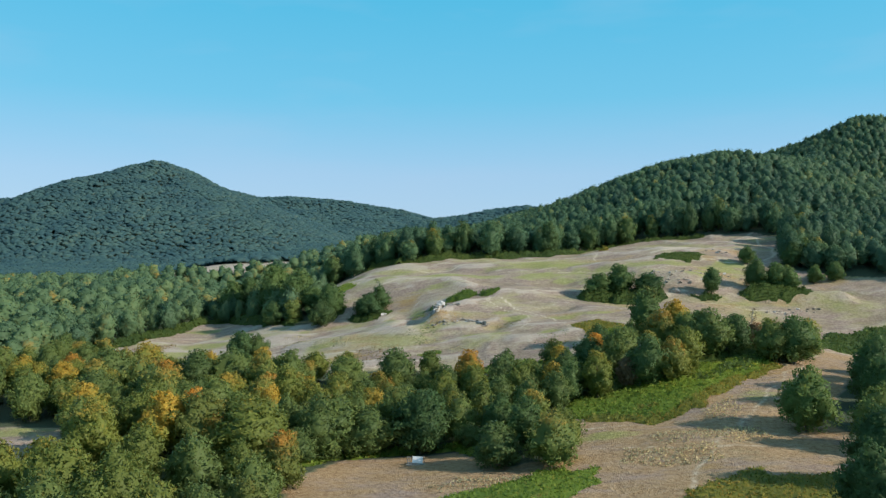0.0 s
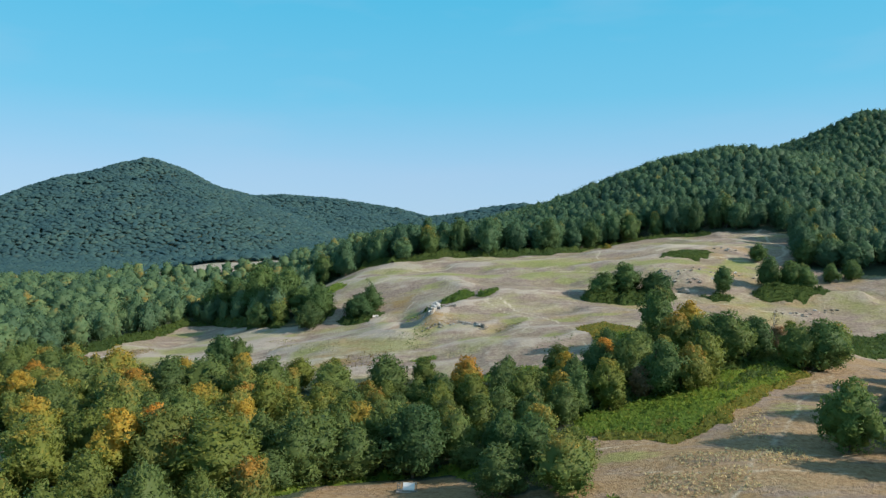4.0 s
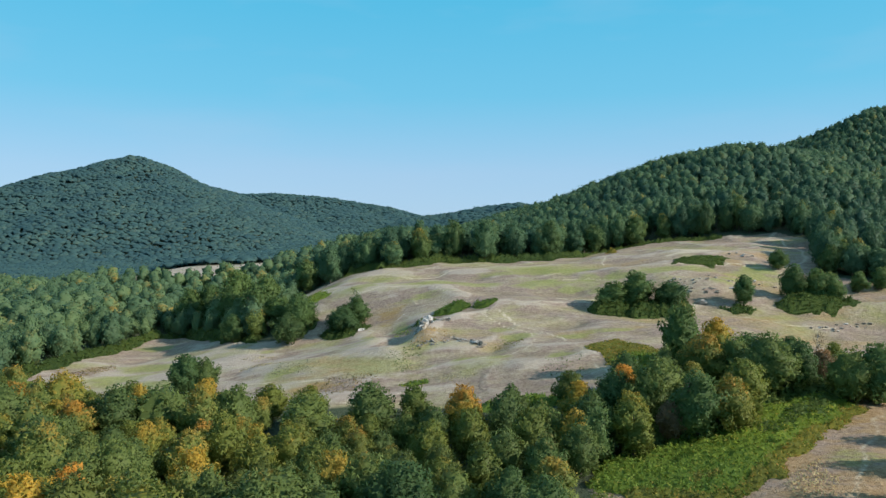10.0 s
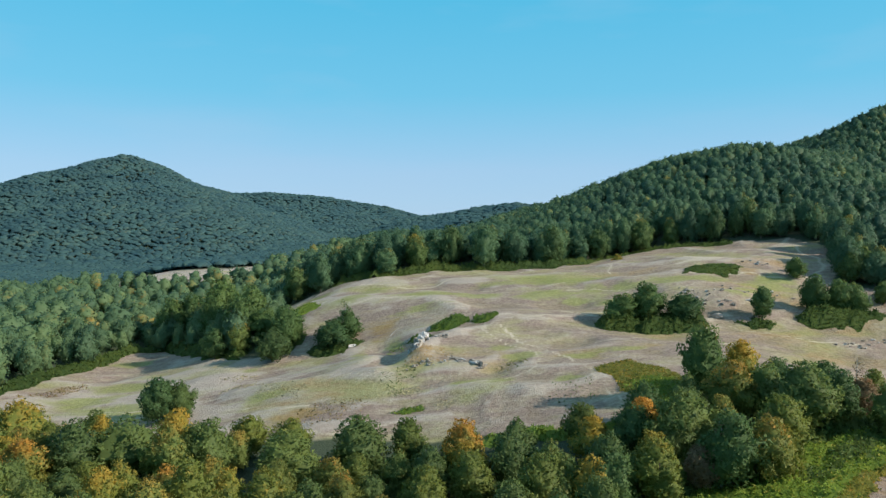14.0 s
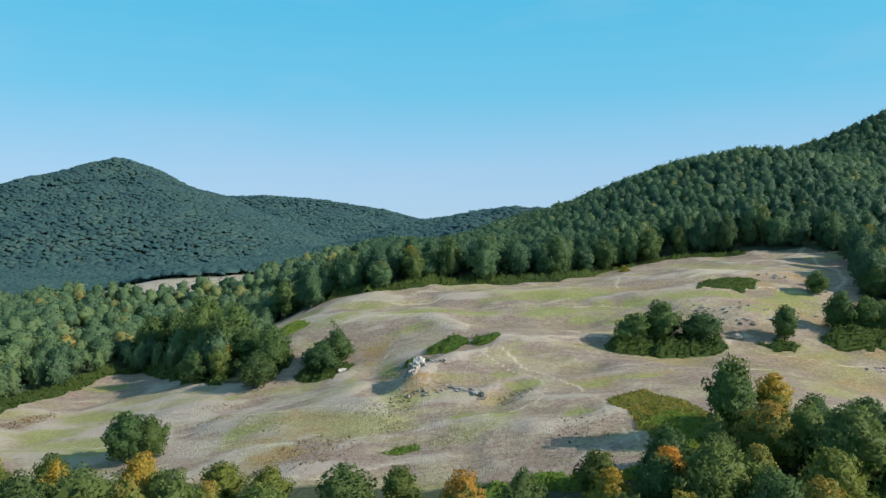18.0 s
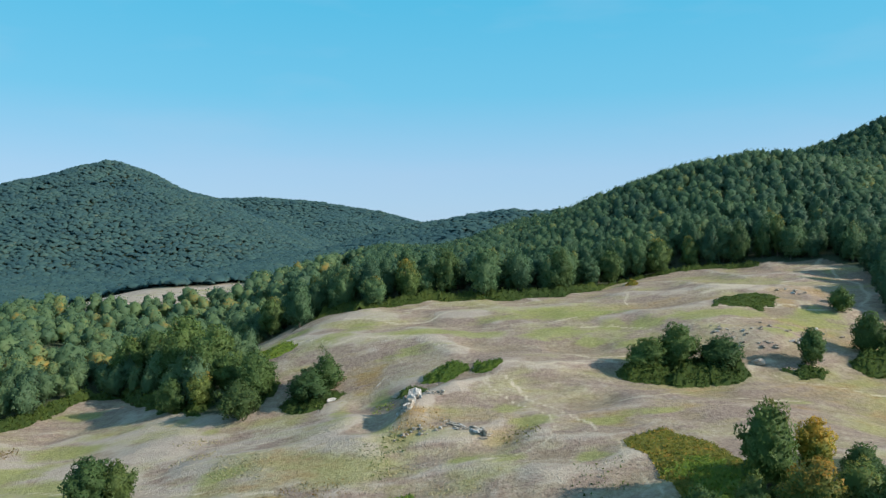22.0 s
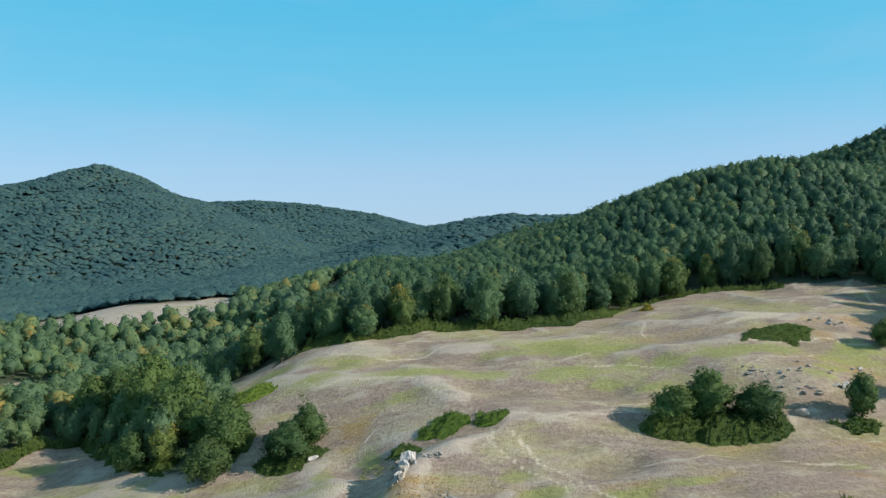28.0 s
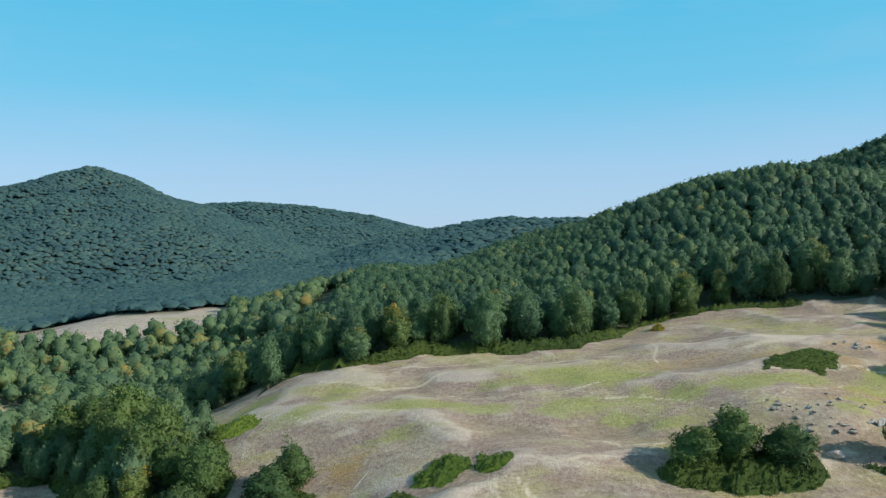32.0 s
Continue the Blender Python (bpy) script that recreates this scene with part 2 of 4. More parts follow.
# ---- shape of the land ----
FLOOR_MOUNDS = []  # x, y, rise and radius of each swell or hollow of the meadow
FLOOR_MOUNDS += [(-150, 540, -13, 48),
        (-7, 154, -2.1, 60), (50, 160, 2.2, 60), (113, 225, 3.8, 70), (-10, 225, -7.7, 55), (50, 205, 1.0, 50),
    (-70, 160, 0.2, 70), (-75, 275, -7.4, 60), (0, 270, -0.8, 40), (40, 285, -0.1, 40), (6, 312, 0.7, 32),
    (-35, 337, -9.1, 32), (-128, 340, -4.8, 55), (-118, 400, -1.1, 50), (-40, 402, 1.9, 45), (45, 375, 2.3, 38),
]
FLOOR_MOUNDS += [
    (80, 415, 1.9, 40), (125, 393, 5.7, 42), (104, 350, 4.8, 30), (108, 328, -1.6, 28), (75, 328, -2.8, 30),
    (175, 335, -4.0, 50), (195, 450, 2.3, 55), (140, 440, 1.8, 40), (20, 455, 5.7, 50), (-60, 470, -1.9, 60),
    (-190, 600, -3.9, 90), (-300, 634, -1.3, 90), (-150, 700, -0.7, 90), (100, 260, 4.1, 45), (160, 270, -13.6, 60),
]
def smooth(a, b, v):
    u = np.clip((v - a) / (b - a), 0, 1)
    return u * u * (3 - 2 * u)


# crest lines of the hills: (x, y, ground height) from end to end, the flank's slope and the depth of its gullies
CRESTS = [
    ([(-1500, 1250, 64), (-1150, 1330, 104), (-798, 1400, 141), (-751, 1420, 161), (-699, 1435, 183), (-653, 1465, 197), (-623, 1500, 214),
      (-591, 1525, 224), (-561, 1530, 214), (-496, 1545, 174), (-430, 1580, 144), (-331, 1640, 107), (-228, 1660, 76), (-133, 1660, 50)], 0.46, 26),
    ([(-1300, 2200, 184), (-670, 2050, 173), (-509, 2000, 177), (-406, 1990, 179), (-275, 1980, 168), (-130, 1970, 144), (-16, 1960, 114),
      (98, 1950, 93), (211, 1940, 77)], 0.30, 16),
    ([(-9, 1260, 95), (44, 1240, 101), (95, 1220, 110), (133, 1210, 114), (161, 1200, 112), (192, 1180, 111), (235, 1150, 110), (287, 1100, 108)], 0.30, 8),
    ([(-90, 760, 18), (-40, 640, 30), (36, 556, 60), (109, 770, 88), (141, 725, 94), (152, 690, 97), (167, 665, 106), (180, 658, 112),
      (194, 652, 117), (208, 645, 123), (222, 636, 125), (237, 622, 127), (248, 615, 126), (330, 640, 118), (420, 720, 112), (520, 800, 130)], 0.42, 5),
    ([(313, 805, 128), (329, 756, 139), (351, 742, 148), (375, 732, 154), (398, 724, 166), (416, 721, 175), (430, 714, 170), (520, 694, 135), (630, 674, 90)], 0.55, 14),
]


def crest(x, y, line, slope, spurs):
    """A rounded crest whose flanks run down in spurs and gullies."""
    best, run = np.full(np.shape(x), -1e3), 0.0
    for (ax, ay, ah), (bx, by, bh) in zip(line, line[1:]):
        dx, dy = bx - ax, by - ay
        length = math.hypot(dx, dy)
        u = np.clip(((x - ax) * dx + (y - ay) * dy) / (dx * dx + dy * dy), 0, 1)
        d = np.hypot(x - ax - u * dx, y - ay - u * dy)
        along = run + u * length + 0.18 * d
        gully = lattice(along, 0.35 * d, 95, 12) + 0.5 * lattice(along, 0.5 * d, 41, 13) - 0.75
        h = ah + (bh - ah) * u - slope * (np.sqrt(d * d + 256) - 16) + spurs * gully * smooth(10, 160, d)
        best = np.maximum(best, h)
        run += length
    return best


def floor_height(x, y):
    z = 11 + 0.03 * np.clip(y, -300, 150) + 33 * smooth(150, 470, y) * (1 - 0.85 * smooth(-15, -120, x)) + 8 * smooth(40, 250, x)
    z = z + 22 * smooth(430, 640, y) * smooth(60, -100, x) * (1 - smooth(-190, -330, x))
    for mx, my, mh, mr in FLOOR_MOUNDS:
        z = z + mh * np.exp(-((x - mx) ** 2 + (y - my) ** 2) / mr ** 2)
    return z


def height(x, y):
    z = floor_height(x, y)
    for line, slope, spurs in CRESTS:
        c = crest(x, y, line, slope, spurs)
        m = np.maximum(z, c)
        z = m + 7 * np.exp(-np.abs(z - c) / 14)
    return z


# ---- plan: open land and woods ----
MEADOW = [(-150, 296), (-101, 275), (-72, 268), (-44, 260), (-5, 252), (18, 248), (46, 243), (52, 252), (66, 258), (78, 270),
          (98, 262), (115, 248), (200, 262), (262, 300), (240, 334), (205, 352), (188, 362), (177, 368), (173, 377), (181, 388), (191, 413), (201, 429), (191, 452), (175, 452), (161, 456),
          (139, 462), (96, 457), (62, 427), (37, 422), (4, 425), (-9, 418), (-23, 413), (-42, 423), (-52, 409), (-54, 424),
          (-83, 426), (-73, 399), (-58, 380), (-48, 354), (-52, 341), (-68, 344), (-90, 361), (-110, 389), (-129, 393), (-143, 353)]
TRACKLAND = [(-30, 140), (-22, 162), (2, 164), (14, 150), (26, 152), (30, 186), (45, 199), (68, 211), (87, 220), (105, 229), (115, 248),
             (200, 262), (262, 300), (190, 250), (125, 215), (108, 195), (88, 170), (86, 150), (78, 132), (70, 112), (62, 60), (74, 10), (52, -50), (8, -70), (-20, -20), (-8, 40), (-28, 115)]
WEST_CLEARING = [(-145, 180), (-92, 178), (-84, 160), (-77, 142), (-82, 115), (-145, 105)]
FAR_FIELD = [(-345, 725), (-330, 665), (-262, 618), (-215, 580), (-175, 592), (-122, 604), (-116, 650), (-145, 725), (-190, 690), (-290, 752)]
VALLEY_FIELD = [(-192, 482), (-168, 486), (-150, 462), (-160, 440), (-182, 452)]
GAP_FIELD = [(-103, 552), (-82, 538), (-52, 518), (-60, 506), (-92, 520)]
OPEN_LAND = (MEADOW, TRACKLAND, WEST_CLEARING, FAR_FIELD, VALLEY_FIELD, GAP_FIELD)


def inside(x, y, ring):
    hit = np.zeros(np.shape(x), bool)
    for (ax, ay), (bx, by) in zip(ring, ring[1:] + ring[:1]):
        cross = (ay > y) != (by > y)
        hit ^= cross & (x < (bx - ax) * (y - ay) / (by - ay + 1e-9) + ax)
    return hit


def is_open(x, y):
    hit = np.zeros(np.shape(x), bool)
    for ring in OPEN_LAND:
        hit |= inside(x, y, ring)
    return hit


def wave(x, y, k):
    """Soft unevenness between about -1 and 1, in swells of k metres."""
    return (np.sin(x / k * 5.1 + 1.3 * np.sin(y / k * 3.7 + 0.8)) + np.sin(y / k * 4.3 + 1.7 * np.sin(x / k * 3.1 + 2.1))
            + np.sin((x + y) / k * 2.9 + 0.4)) / 3


def lattice(x, y, k, seed=0):
    """Smooth random unevenness between 0 and 1, in cells of k metres."""
    gx, gy = x / k, y / k
    ix, iy = np.floor(gx), np.floor(gy)
    fx, fy = gx - ix, gy - iy
    fx, fy = fx * fx * (3 - 2 * fx), fy * fy * (3 - 2 * fy)

    def corner(a, b):
        h = np.sin(a * 127.1 + b * 311.7 + seed * 74.7) * 43758.5453
        return h - np.floor(h)

    low = corner(ix, iy) * (1 - fx) + corner(ix + 1, iy) * fx
    high = corner(ix, iy + 1) * (1 - fx) + corner(ix + 1, iy + 1) * fx
    return low * (1 - fy) + high * fy


def knolls(x, y):
    """Small ridges and hollows of the grazed ground, drawn out along the slope."""
    u, v = 0.62 * x + 0.16 * y, y - 0.22 * x
    ridge = 1 - np.abs(2 * lattice(u, v, 15, 3) - 1)
    small = 1 - np.abs(2 * lattice(u, v, 6.5, 8) - 1)
    return 0.75 * (ridge ** 2 - 0.4) + 0.18 * (small ** 2 - 0.4) + 0.3 * (lattice(x, y, 4, 5) - 0.5) * lattice(x, y, 31, 6)


def ground(x, y):
    near = smooth(90, 150, y) * (1 - smooth(440, 520, y)) * smooth(-190, -140, x) * (1 - smooth(215, 260, x))
    z = height(x, y)
    for line, rise, half in SWELLS:
        z = z + 0.55 * rise * near_line(x, y, line, half)
    return z + near * (0.7 * wave(x, y, 42) + 0.4 * wave(y + 40, x, 19) + knolls(x, y) * (0.45 + 0.55 * smooth(236, 262, y)) * (1 - 0.5 * smooth(0, -25, x)))


def at(x, y):
    return float(ground(np.array([float(x)]), np.array([float(y)]))[0])


# ---- building blocks ----
def mesh_of(name, verts, faces, mat, smooth_faces=False, tint=None):
    me = bpy.data.meshes.new(name)
    v = np.asarray(verts, np.float32).reshape(-1, 3)
    f = np.asarray(faces, np.int32)
    me.vertices.add(len(v))
    me.vertices.foreach_set("co", v.ravel())
    n, k = f.shape
    me.loops.add(n * k)
    me.loops.foreach_set("vertex_index", f.ravel())
    me.polygons.add(n)
    me.polygons.foreach_set("loop_start", np.arange(0, n * k, k, dtype=np.int32))
    me.polygons.foreach_set("use_smooth", np.full(n, smooth_faces))
    if tint is not None:
        a = me.attributes.new("tint", "FLOAT", "POINT")
        a.data.foreach_set("value", np.asarray(tint, np.float32))
    me.materials.append(mat)
    me.update(calc_edges=True)
    return me


def part(name, me, parent, label=""):
    ob = new(name, me)
    ob.parent = parent
    if label:
        tagged(ob, label)
    return ob


def icosphere(level):
    bm = bmesh.new()
    bmesh.ops.create_icosphere(bm, subdivisions=level, radius=1.0)
    bm.verts.ensure_lookup_table()
    v = np.array([p.co[:] for p in bm.verts])
    f = np.array([[q.index for q in face.verts] for face in bm.faces])
    bm.free()
    return v, f


ICO1, ICO2, ICO3 = icosphere(1), icosphere(2), icosphere(3)


def sprays(rng, centre, out, size, stick=0.30, slender=0.20):
    """One small pointed leaf spray at each centre, leaning out and up: vertices, faces and the way they face."""
    n = len(centre)
    out = out / np.linalg.norm(out, axis=1, keepdims=True)
    tip = rng.normal(0, 0.80, (n, 3)) * (1.15 - 0.6 * np.abs(out)) + out * stick + np.array((0, 0, 0.35))
    tip /= np.linalg.norm(tip, axis=1, keepdims=True)
    side = np.cross(tip, out + rng.normal(0, 0.18, (n, 3)))
    side /= np.linalg.norm(side, axis=1, keepdims=True)
    lit = 0.60 * out + 0.40 * np.cross(side, tip) + rng.normal(0, 0.20, (n, 3))
    lit /= np.linalg.norm(lit, axis=1, keepdims=True)
    s = (size * rng.uniform(0.6, 1.45, n))[:, None]
    slim = rng.uniform(slender, 0.46, n)[:, None]
    v = np.stack([centre - side * s * slim - tip * s * 0.3, centre + side * s * slim - tip * s * 0.3, centre + tip * s * (1.15 - slim)], 1)
    f = np.arange(n * 3).reshape(n, 3)
    return v.reshape(-1, 3), np.concatenate([f, f[:, 2:3]], 1), np.repeat(lit, 3, 0)


def crown_shape(seed, count, size, lobes=50, tall=False, core=None, loose=1.0):
    """A crown 12 m high over the ground and about 10 m wide: leaf sprays round many small boughs on an uneven dome, over a knobbly core."""
    rng = np.random.default_rng(seed)
    h = (np.arange(lobes) + 0.5) / lobes
    a = np.arange(lobes) * 2.39996 + rng.uniform(-0.3, 0.3, lobes)
    wide = np.interp(h, (0, 0.12, 0.35, 0.6, 0.8, 0.93, 1.0), (0.60, 0.86, 1.0, 0.90, 0.66, 0.38, 0.10) if not tall else (0.5, 0.70, 0.86, 0.82, 0.62, 0.34, 0.08))
    p1, p2 = rng.uniform(0, 6.28, 2)
    bulge = 1 + 0.16 * np.sin(2 * a + p1 + 3 * h) + 0.14 * np.sin(3 * a + p2 - 5 * h)
    d = wide * bulge * rng.uniform(2.7, 4.5, lobes)
    c = np.stack([np.cos(a) * d, np.sin(a) * d, 1.5 + h * 9.2 + rng.uniform(-0.9, 0.9, lobes)], 1)
    r = rng.uniform(0.55, 1.35, lobes) * (0.75 + 0.35 * wide) * (44 / lobes) ** 0.3
    inner = np.array([(0.2, -0.1, 3.2, 2.7), (0.0, 0.2, 5.6, 3.0), (-0.1, 0.0, 7.8, 2.1), (rng.uniform(-0.5, 0.5), rng.uniform(-0.5, 0.5), 9.8, 1.5)])
    c, r = np.concatenate([c, inner[:, :3]]), np.concatenate([r, inner[:, 3] * (0.86 if tall else 1.0)])
    area = r ** 2
    pick = rng.choice(len(r), count * 5, p=area / area.sum())
    d = rng.normal(0, 1, (count * 5, 3))
    d /= np.linalg.norm(d, axis=1, keepdims=True)
    pos = c[pick] + d * (r[pick] * (rng.uniform(0.88, 1.06, count * 5) + loose * 0.34 * rng.uniform(0, 1, count * 5) ** 4))[:, None]
    buried = np.zeros(len(pos), bool)
    for q, b in zip(c, r):
        buried |= ((pos - q) ** 2).sum(1) < (0.86 * b) ** 2
    buried |= pos[:, 2] < 0.3
    keep = np.flatnonzero(~buried)[:count]
    mid = np.array((0, 0, 5.6))
    whole = (pos[keep] - mid) / (5.0, 5.0, 6.0)
    v, f, nrm = sprays(rng, pos[keep], 0.80 * d[keep] + 0.55 * whole + np.array((0, 0, 0.10)), size, 0.35 * loose, 0.40 - 0.20 * loose)
    # the core, just behind the sprays
    cv, cf = core or ICO3
    b = c - mid
    t = cv @ b.T
    miss = (b ** 2).sum(1)[None] - t ** 2
    far = np.where(miss < r[None] ** 2, t + np.sqrt(np.maximum(r[None] ** 2 - miss, 0)), 0)
    body = mid + cv * np.maximum(2.0, far.max(1) * 0.87)[:, None]
    body[:, 2] = np.maximum(body[:, 2], 0.5)
    tri = body[cf]
    fn = np.cross(tri[:, 1] - tri[:, 0], tri[:, 2] - tri[:, 0])
    cn = np.zeros_like(body)
    for k in range(3):
        np.add.at(cn, cf[:, k], fn)
    cn = 0.6 * cn / (np.linalg.norm(cn, axis=1, keepdims=True) + 1e-9) + 0.4 * cv
    quads = np.concatenate([f, np.concatenate([cf, cf[:, 2:3]], 1) + len(v)])
    return np.concatenate([v, body]), quads, np.concatenate([nrm, cn])


def mesh_mixed(name, v, quads, normals, mat, tint=None):
    """Faces of three or four corners; a doubled last corner means three."""
    me = bpy.data.meshes.new(name)
    tri = quads[:, 2] == quads[:, 3]
    f4, f3 = quads[~tri], quads[tri][:, :3]
    loops = np.concatenate([f4.ravel(), f3.ravel()]).astype(np.int32)
    starts = np.concatenate([np.arange(len(f4)) * 4, len(f4) * 4 + np.arange(len(f3)) * 3]).astype(np.int32)
    me.vertices.add(len(v))
    me.vertices.foreach_set("co", np.asarray(v, np.float32).ravel())
    me.loops.add(len(loops))
    me.loops.foreach_set("vertex_index", loops)
    me.polygons.add(len(starts))
    me.polygons.foreach_set("loop_start", starts)
    me.polygons.foreach_set("use_smooth", np.ones(len(starts), bool))
    if tint is not None:
        a = me.attributes.new("tint", "FLOAT", "POINT")
        a.data.foreach_set("value", np.asarray(tint, np.float32))
    me.materials.append(mat)
    me.update(calc_edges=True)
    me.normals_split_custom_set_from_vertices(np.asarray(normals, np.float32))
    return me


def tube(path, radii, sides=7):
    path = np.asarray(path, float)
    ring = np.arange(sides) * 2 * math.pi / sides
    v = []
    for p, r in zip(path, radii):
        v.append(np.stack([p[0] + r * np.cos(ring), p[1] + r * np.sin(ring), np.full(sides, p[2])], 1))
    v = np.concatenate(v)
    f = [(i * sides + j, i * sides + (j + 1) % sides, (i + 1) * sides + (j + 1) % sides, (i + 1) * sides + j)
         for i in range(len(path) - 1) for j in range(sides)]
    return v, np.array(f)


def trunk_shape(seed):
    rng = np.random.default_rng(seed)
    v, f = tube([(0, 0, -0.6), (0, 0, 0.4), (0.1, 0.05, 2.5), (0.0, 0.15, 6.0), (0.1, 0.0, 9.5)], (0.48, 0.34, 0.27, 0.18, 0.06))
    for i in range(4):
        a = i * 1.6 + rng.uniform(0, 0.6)
        h = 2.2 + i * 1.1
        w, g = tube([(0.05, 0.05, h), (math.cos(a) * 1.2, math.sin(a) * 1.2, h + 1.1), (math.cos(a) * 2.6, math.sin(a) * 2.6, h + 2.9)], (0.14, 0.10, 0.04), 5)
        f = np.concatenate([f, g + len(v)])
        v = np.concatenate([v, w])
    return v, f


# ---- ground: one sheet, fine where the camera passes, out to the horizon ----
def lines(lo, hi, step, far, wood, grow=1.16):
    """Grid lines: fine from lo to hi, 28 m apart over the wooded hills, wide beyond."""
    a, s = list(np.arange(lo, hi + 0.01, step)), step
    while a[-1] < far[1]:
        s = min(s * grow, 28) if a[-1] < wood[1] else min(s * grow, 200)
        a.append(a[-1] + s)
    s = step
    while a[0] > far[0]:
        s = min(s * grow, 28) if a[0] > wood[0] else min(s * grow, 200)
        a.insert(0, a[0] - s)
    return np.array(a)


def near_line(x, y, line, width):
    d = np.full(np.shape(x), 1e9)
    for (ax, ay), (bx, by) in zip(line, line[1:]):
        dx, dy = bx - ax, by - ay
        u = np.clip(((x - ax) * dx + (y - ay) * dy) / (dx * dx + dy * dy), 0, 1)
        d = np.minimum(d, np.hypot(x - ax - u * dx, y - ay - u * dy))
    return np.exp(-(d / width) ** 2)


def oval(x, y, cx, cy, rx, ry):
    return np.exp(-(((x - cx) / rx) ** 2 + ((y - cy) / ry) ** 2) ** 1.5)


PATHS = [
    ([(-31, 374), (-13, 373), (0, 369), (11, 353), (18, 344), (26, 337), (41, 335), (54, 339), (61, 340)], 1.25),
    ([(21, 323), (27, 313), (33, 304), (37, 297)], 0.8),
    ([(18, 344), (21, 323)], 0.7),
    ([(16, 279), (24, 282), (33, 290), (37, 297)], 0.8),
    ([(83, 398), (85, 408), (84, 415), (87, 424)], 0.55),
    ([(96, 412), (114, 412), (126, 403), (142, 406)], 2.6),
    ([(176, 441), (184, 443), (190, 451)], 2.2),
    ([(-31, 374), (-48, 385), (-60, 400)], 1.0),
    ([(187, 445), (184, 428), (185, 413), (177, 394), (167, 381)], 1.5), ([(162, 436), (172, 432), (183, 424)], 1.0),
    ([(57, 372), (69, 371), (81, 364), (92, 352)], 1.0),
    ([(-30, 403), (-8, 392), (13, 398), (40, 404), (70, 408)], 1.2),
    ([(35, 60), (38, 100), (44, 130), (60, 158), (76, 176), (92, 200), (108, 218), (127, 246), (150, 268), (180, 290)], 0.7),
    ([(28, 172), (45, 170), (60, 163), (80, 158)], 0.6),
    ([(20, 160), (40, 154), (58, 150), (82, 148)], 0.6),
    ([(50, 284), (47, 274), (49, 262), (52, 250)], 0.8),
    ([(-40, 262), (-20, 258), (-8, 262), (2, 262)], 0.8),
    ([(105, 330), (112, 322), (128, 318), (150, 316)], 0.8),
    ([(-70, 300), (-50, 303), (-30, 300), (-12, 290)], 0.9),
    ([(101, 331), (107, 333), (111, 335)], 2.6),
    ([(24, 330), (30, 318), (38, 306), (44, 297), (45, 290)], 0.6),
    ([(40, 352), (60, 346), (84, 345)], 0.7), ([(5, 384), (30, 379), (55, 381), (75, 386)], 0.8), ([(-20, 408), (10, 408), (45, 412)], 0.9),
    ([(110, 377), (135, 379), (160, 372)], 0.9), ([(98, 357), (110, 362), (128, 366)], 0.7), ([(114, 400), (124, 400.5), (134, 402)], 2.6),
    ([(-60, 318), (-40, 312), (-25, 304)], 0.7), ([(-100, 300), (-80, 296), (-60, 288), (-30, 276)], 0.8), ([(55, 310), (80, 314), (110, 308)], 0.7),
]
# brown ovals: bare soil by the track, darker ground in the east
SOILS = [(118, 388, 26, 7), (94, 393, 16, 6), (150, 388, 12, 7), (128, 362, 22, 11), (152, 348, 22, 12), (112, 316, 22, 9), (178, 372, 16, 14), (140, 302, 26, 10), (150, 330, 14, 8), (75, 318, 26, 7), (88, 292, 18, 7), (-8, 150, 16, 10), (92, 204, 9, 10), (48, 158, 20, 9), (-30, 300, 20, 12), (20, 300, 18, 14), (-20, 360, 18, 14), (50, 300, 14, 14), (75, 300, 20, 12),
         (-40, 285, 18, 10), (90, 395, 22, 10), (150, 395, 18, 12), (180, 350, 14, 12), (70, 186, 14, 12), (110, 225, 12, 14), (5, 304, 9, 8), (25, 165, 22, 14), (75, 160, 24, 14), (60, 128, 20, 16), (20, 125, 20, 18), (135, 250, 22, 14)]
OCHRES = [(-17, 347, 6, 8), (-30, 351, 6, 5), (103, 304, 7, 3), (138, 381, 5, 6), (-35, 272, 11, 6), (-128, 330, 6, 6), (85, 415, 6, 4), (-2, 304, 5, 7), (92, 206, 5, 6),
          (24, 150, 6, 4), (118, 236, 8, 5), (52, 140, 5, 2)]
GREENS = [(6, 374, 15, 5), (22, 370, 11, 5), (48, 367, 15, 7), (58, 360, 7, 4), (24, 309, 5, 4), (48, 297, 6, 3), (11, 283, 5, 3), (22, 281, 5, 3), (41, 277, 5, 4),
          (-11, 331, 4, 6), (-23, 326, 4, 7), (-23, 388, 8, 6), (70, 373, 6, 7), (82, 369, 8, 7), (99, 368, 11, 5)]
GREENS += [(62, 386, 20, 5), (-4, 360, 12, 4), (30, 388, 16, 5), (108, 371, 18, 4), (142, 370, 12, 4), (140, 365, 16, 4), (75, 355, 12, 4), (30, 300, 7, 4), (62, 300, 9, 3), (-12, 302, 7, 4), (-95, 300, 20, 8), (118, 370, 11, 5), (127, 358, 6, 4), (146, 373, 9, 6), (105, 310, 7, 4), (-111, 333, 13, 8), (-114, 315, 11, 7), (-62, 329, 3, 4), (-50, 292, 8, 4),
           (-120, 371, 12, 5), (-30, 380, 7, 5), (-50, 398, 9, 8), (47, 393, 12, 5), (121, 351, 7, 4), (80, 186, 7, 5), (36, 165, 8, 4), (-104, 172, 14, 6)]
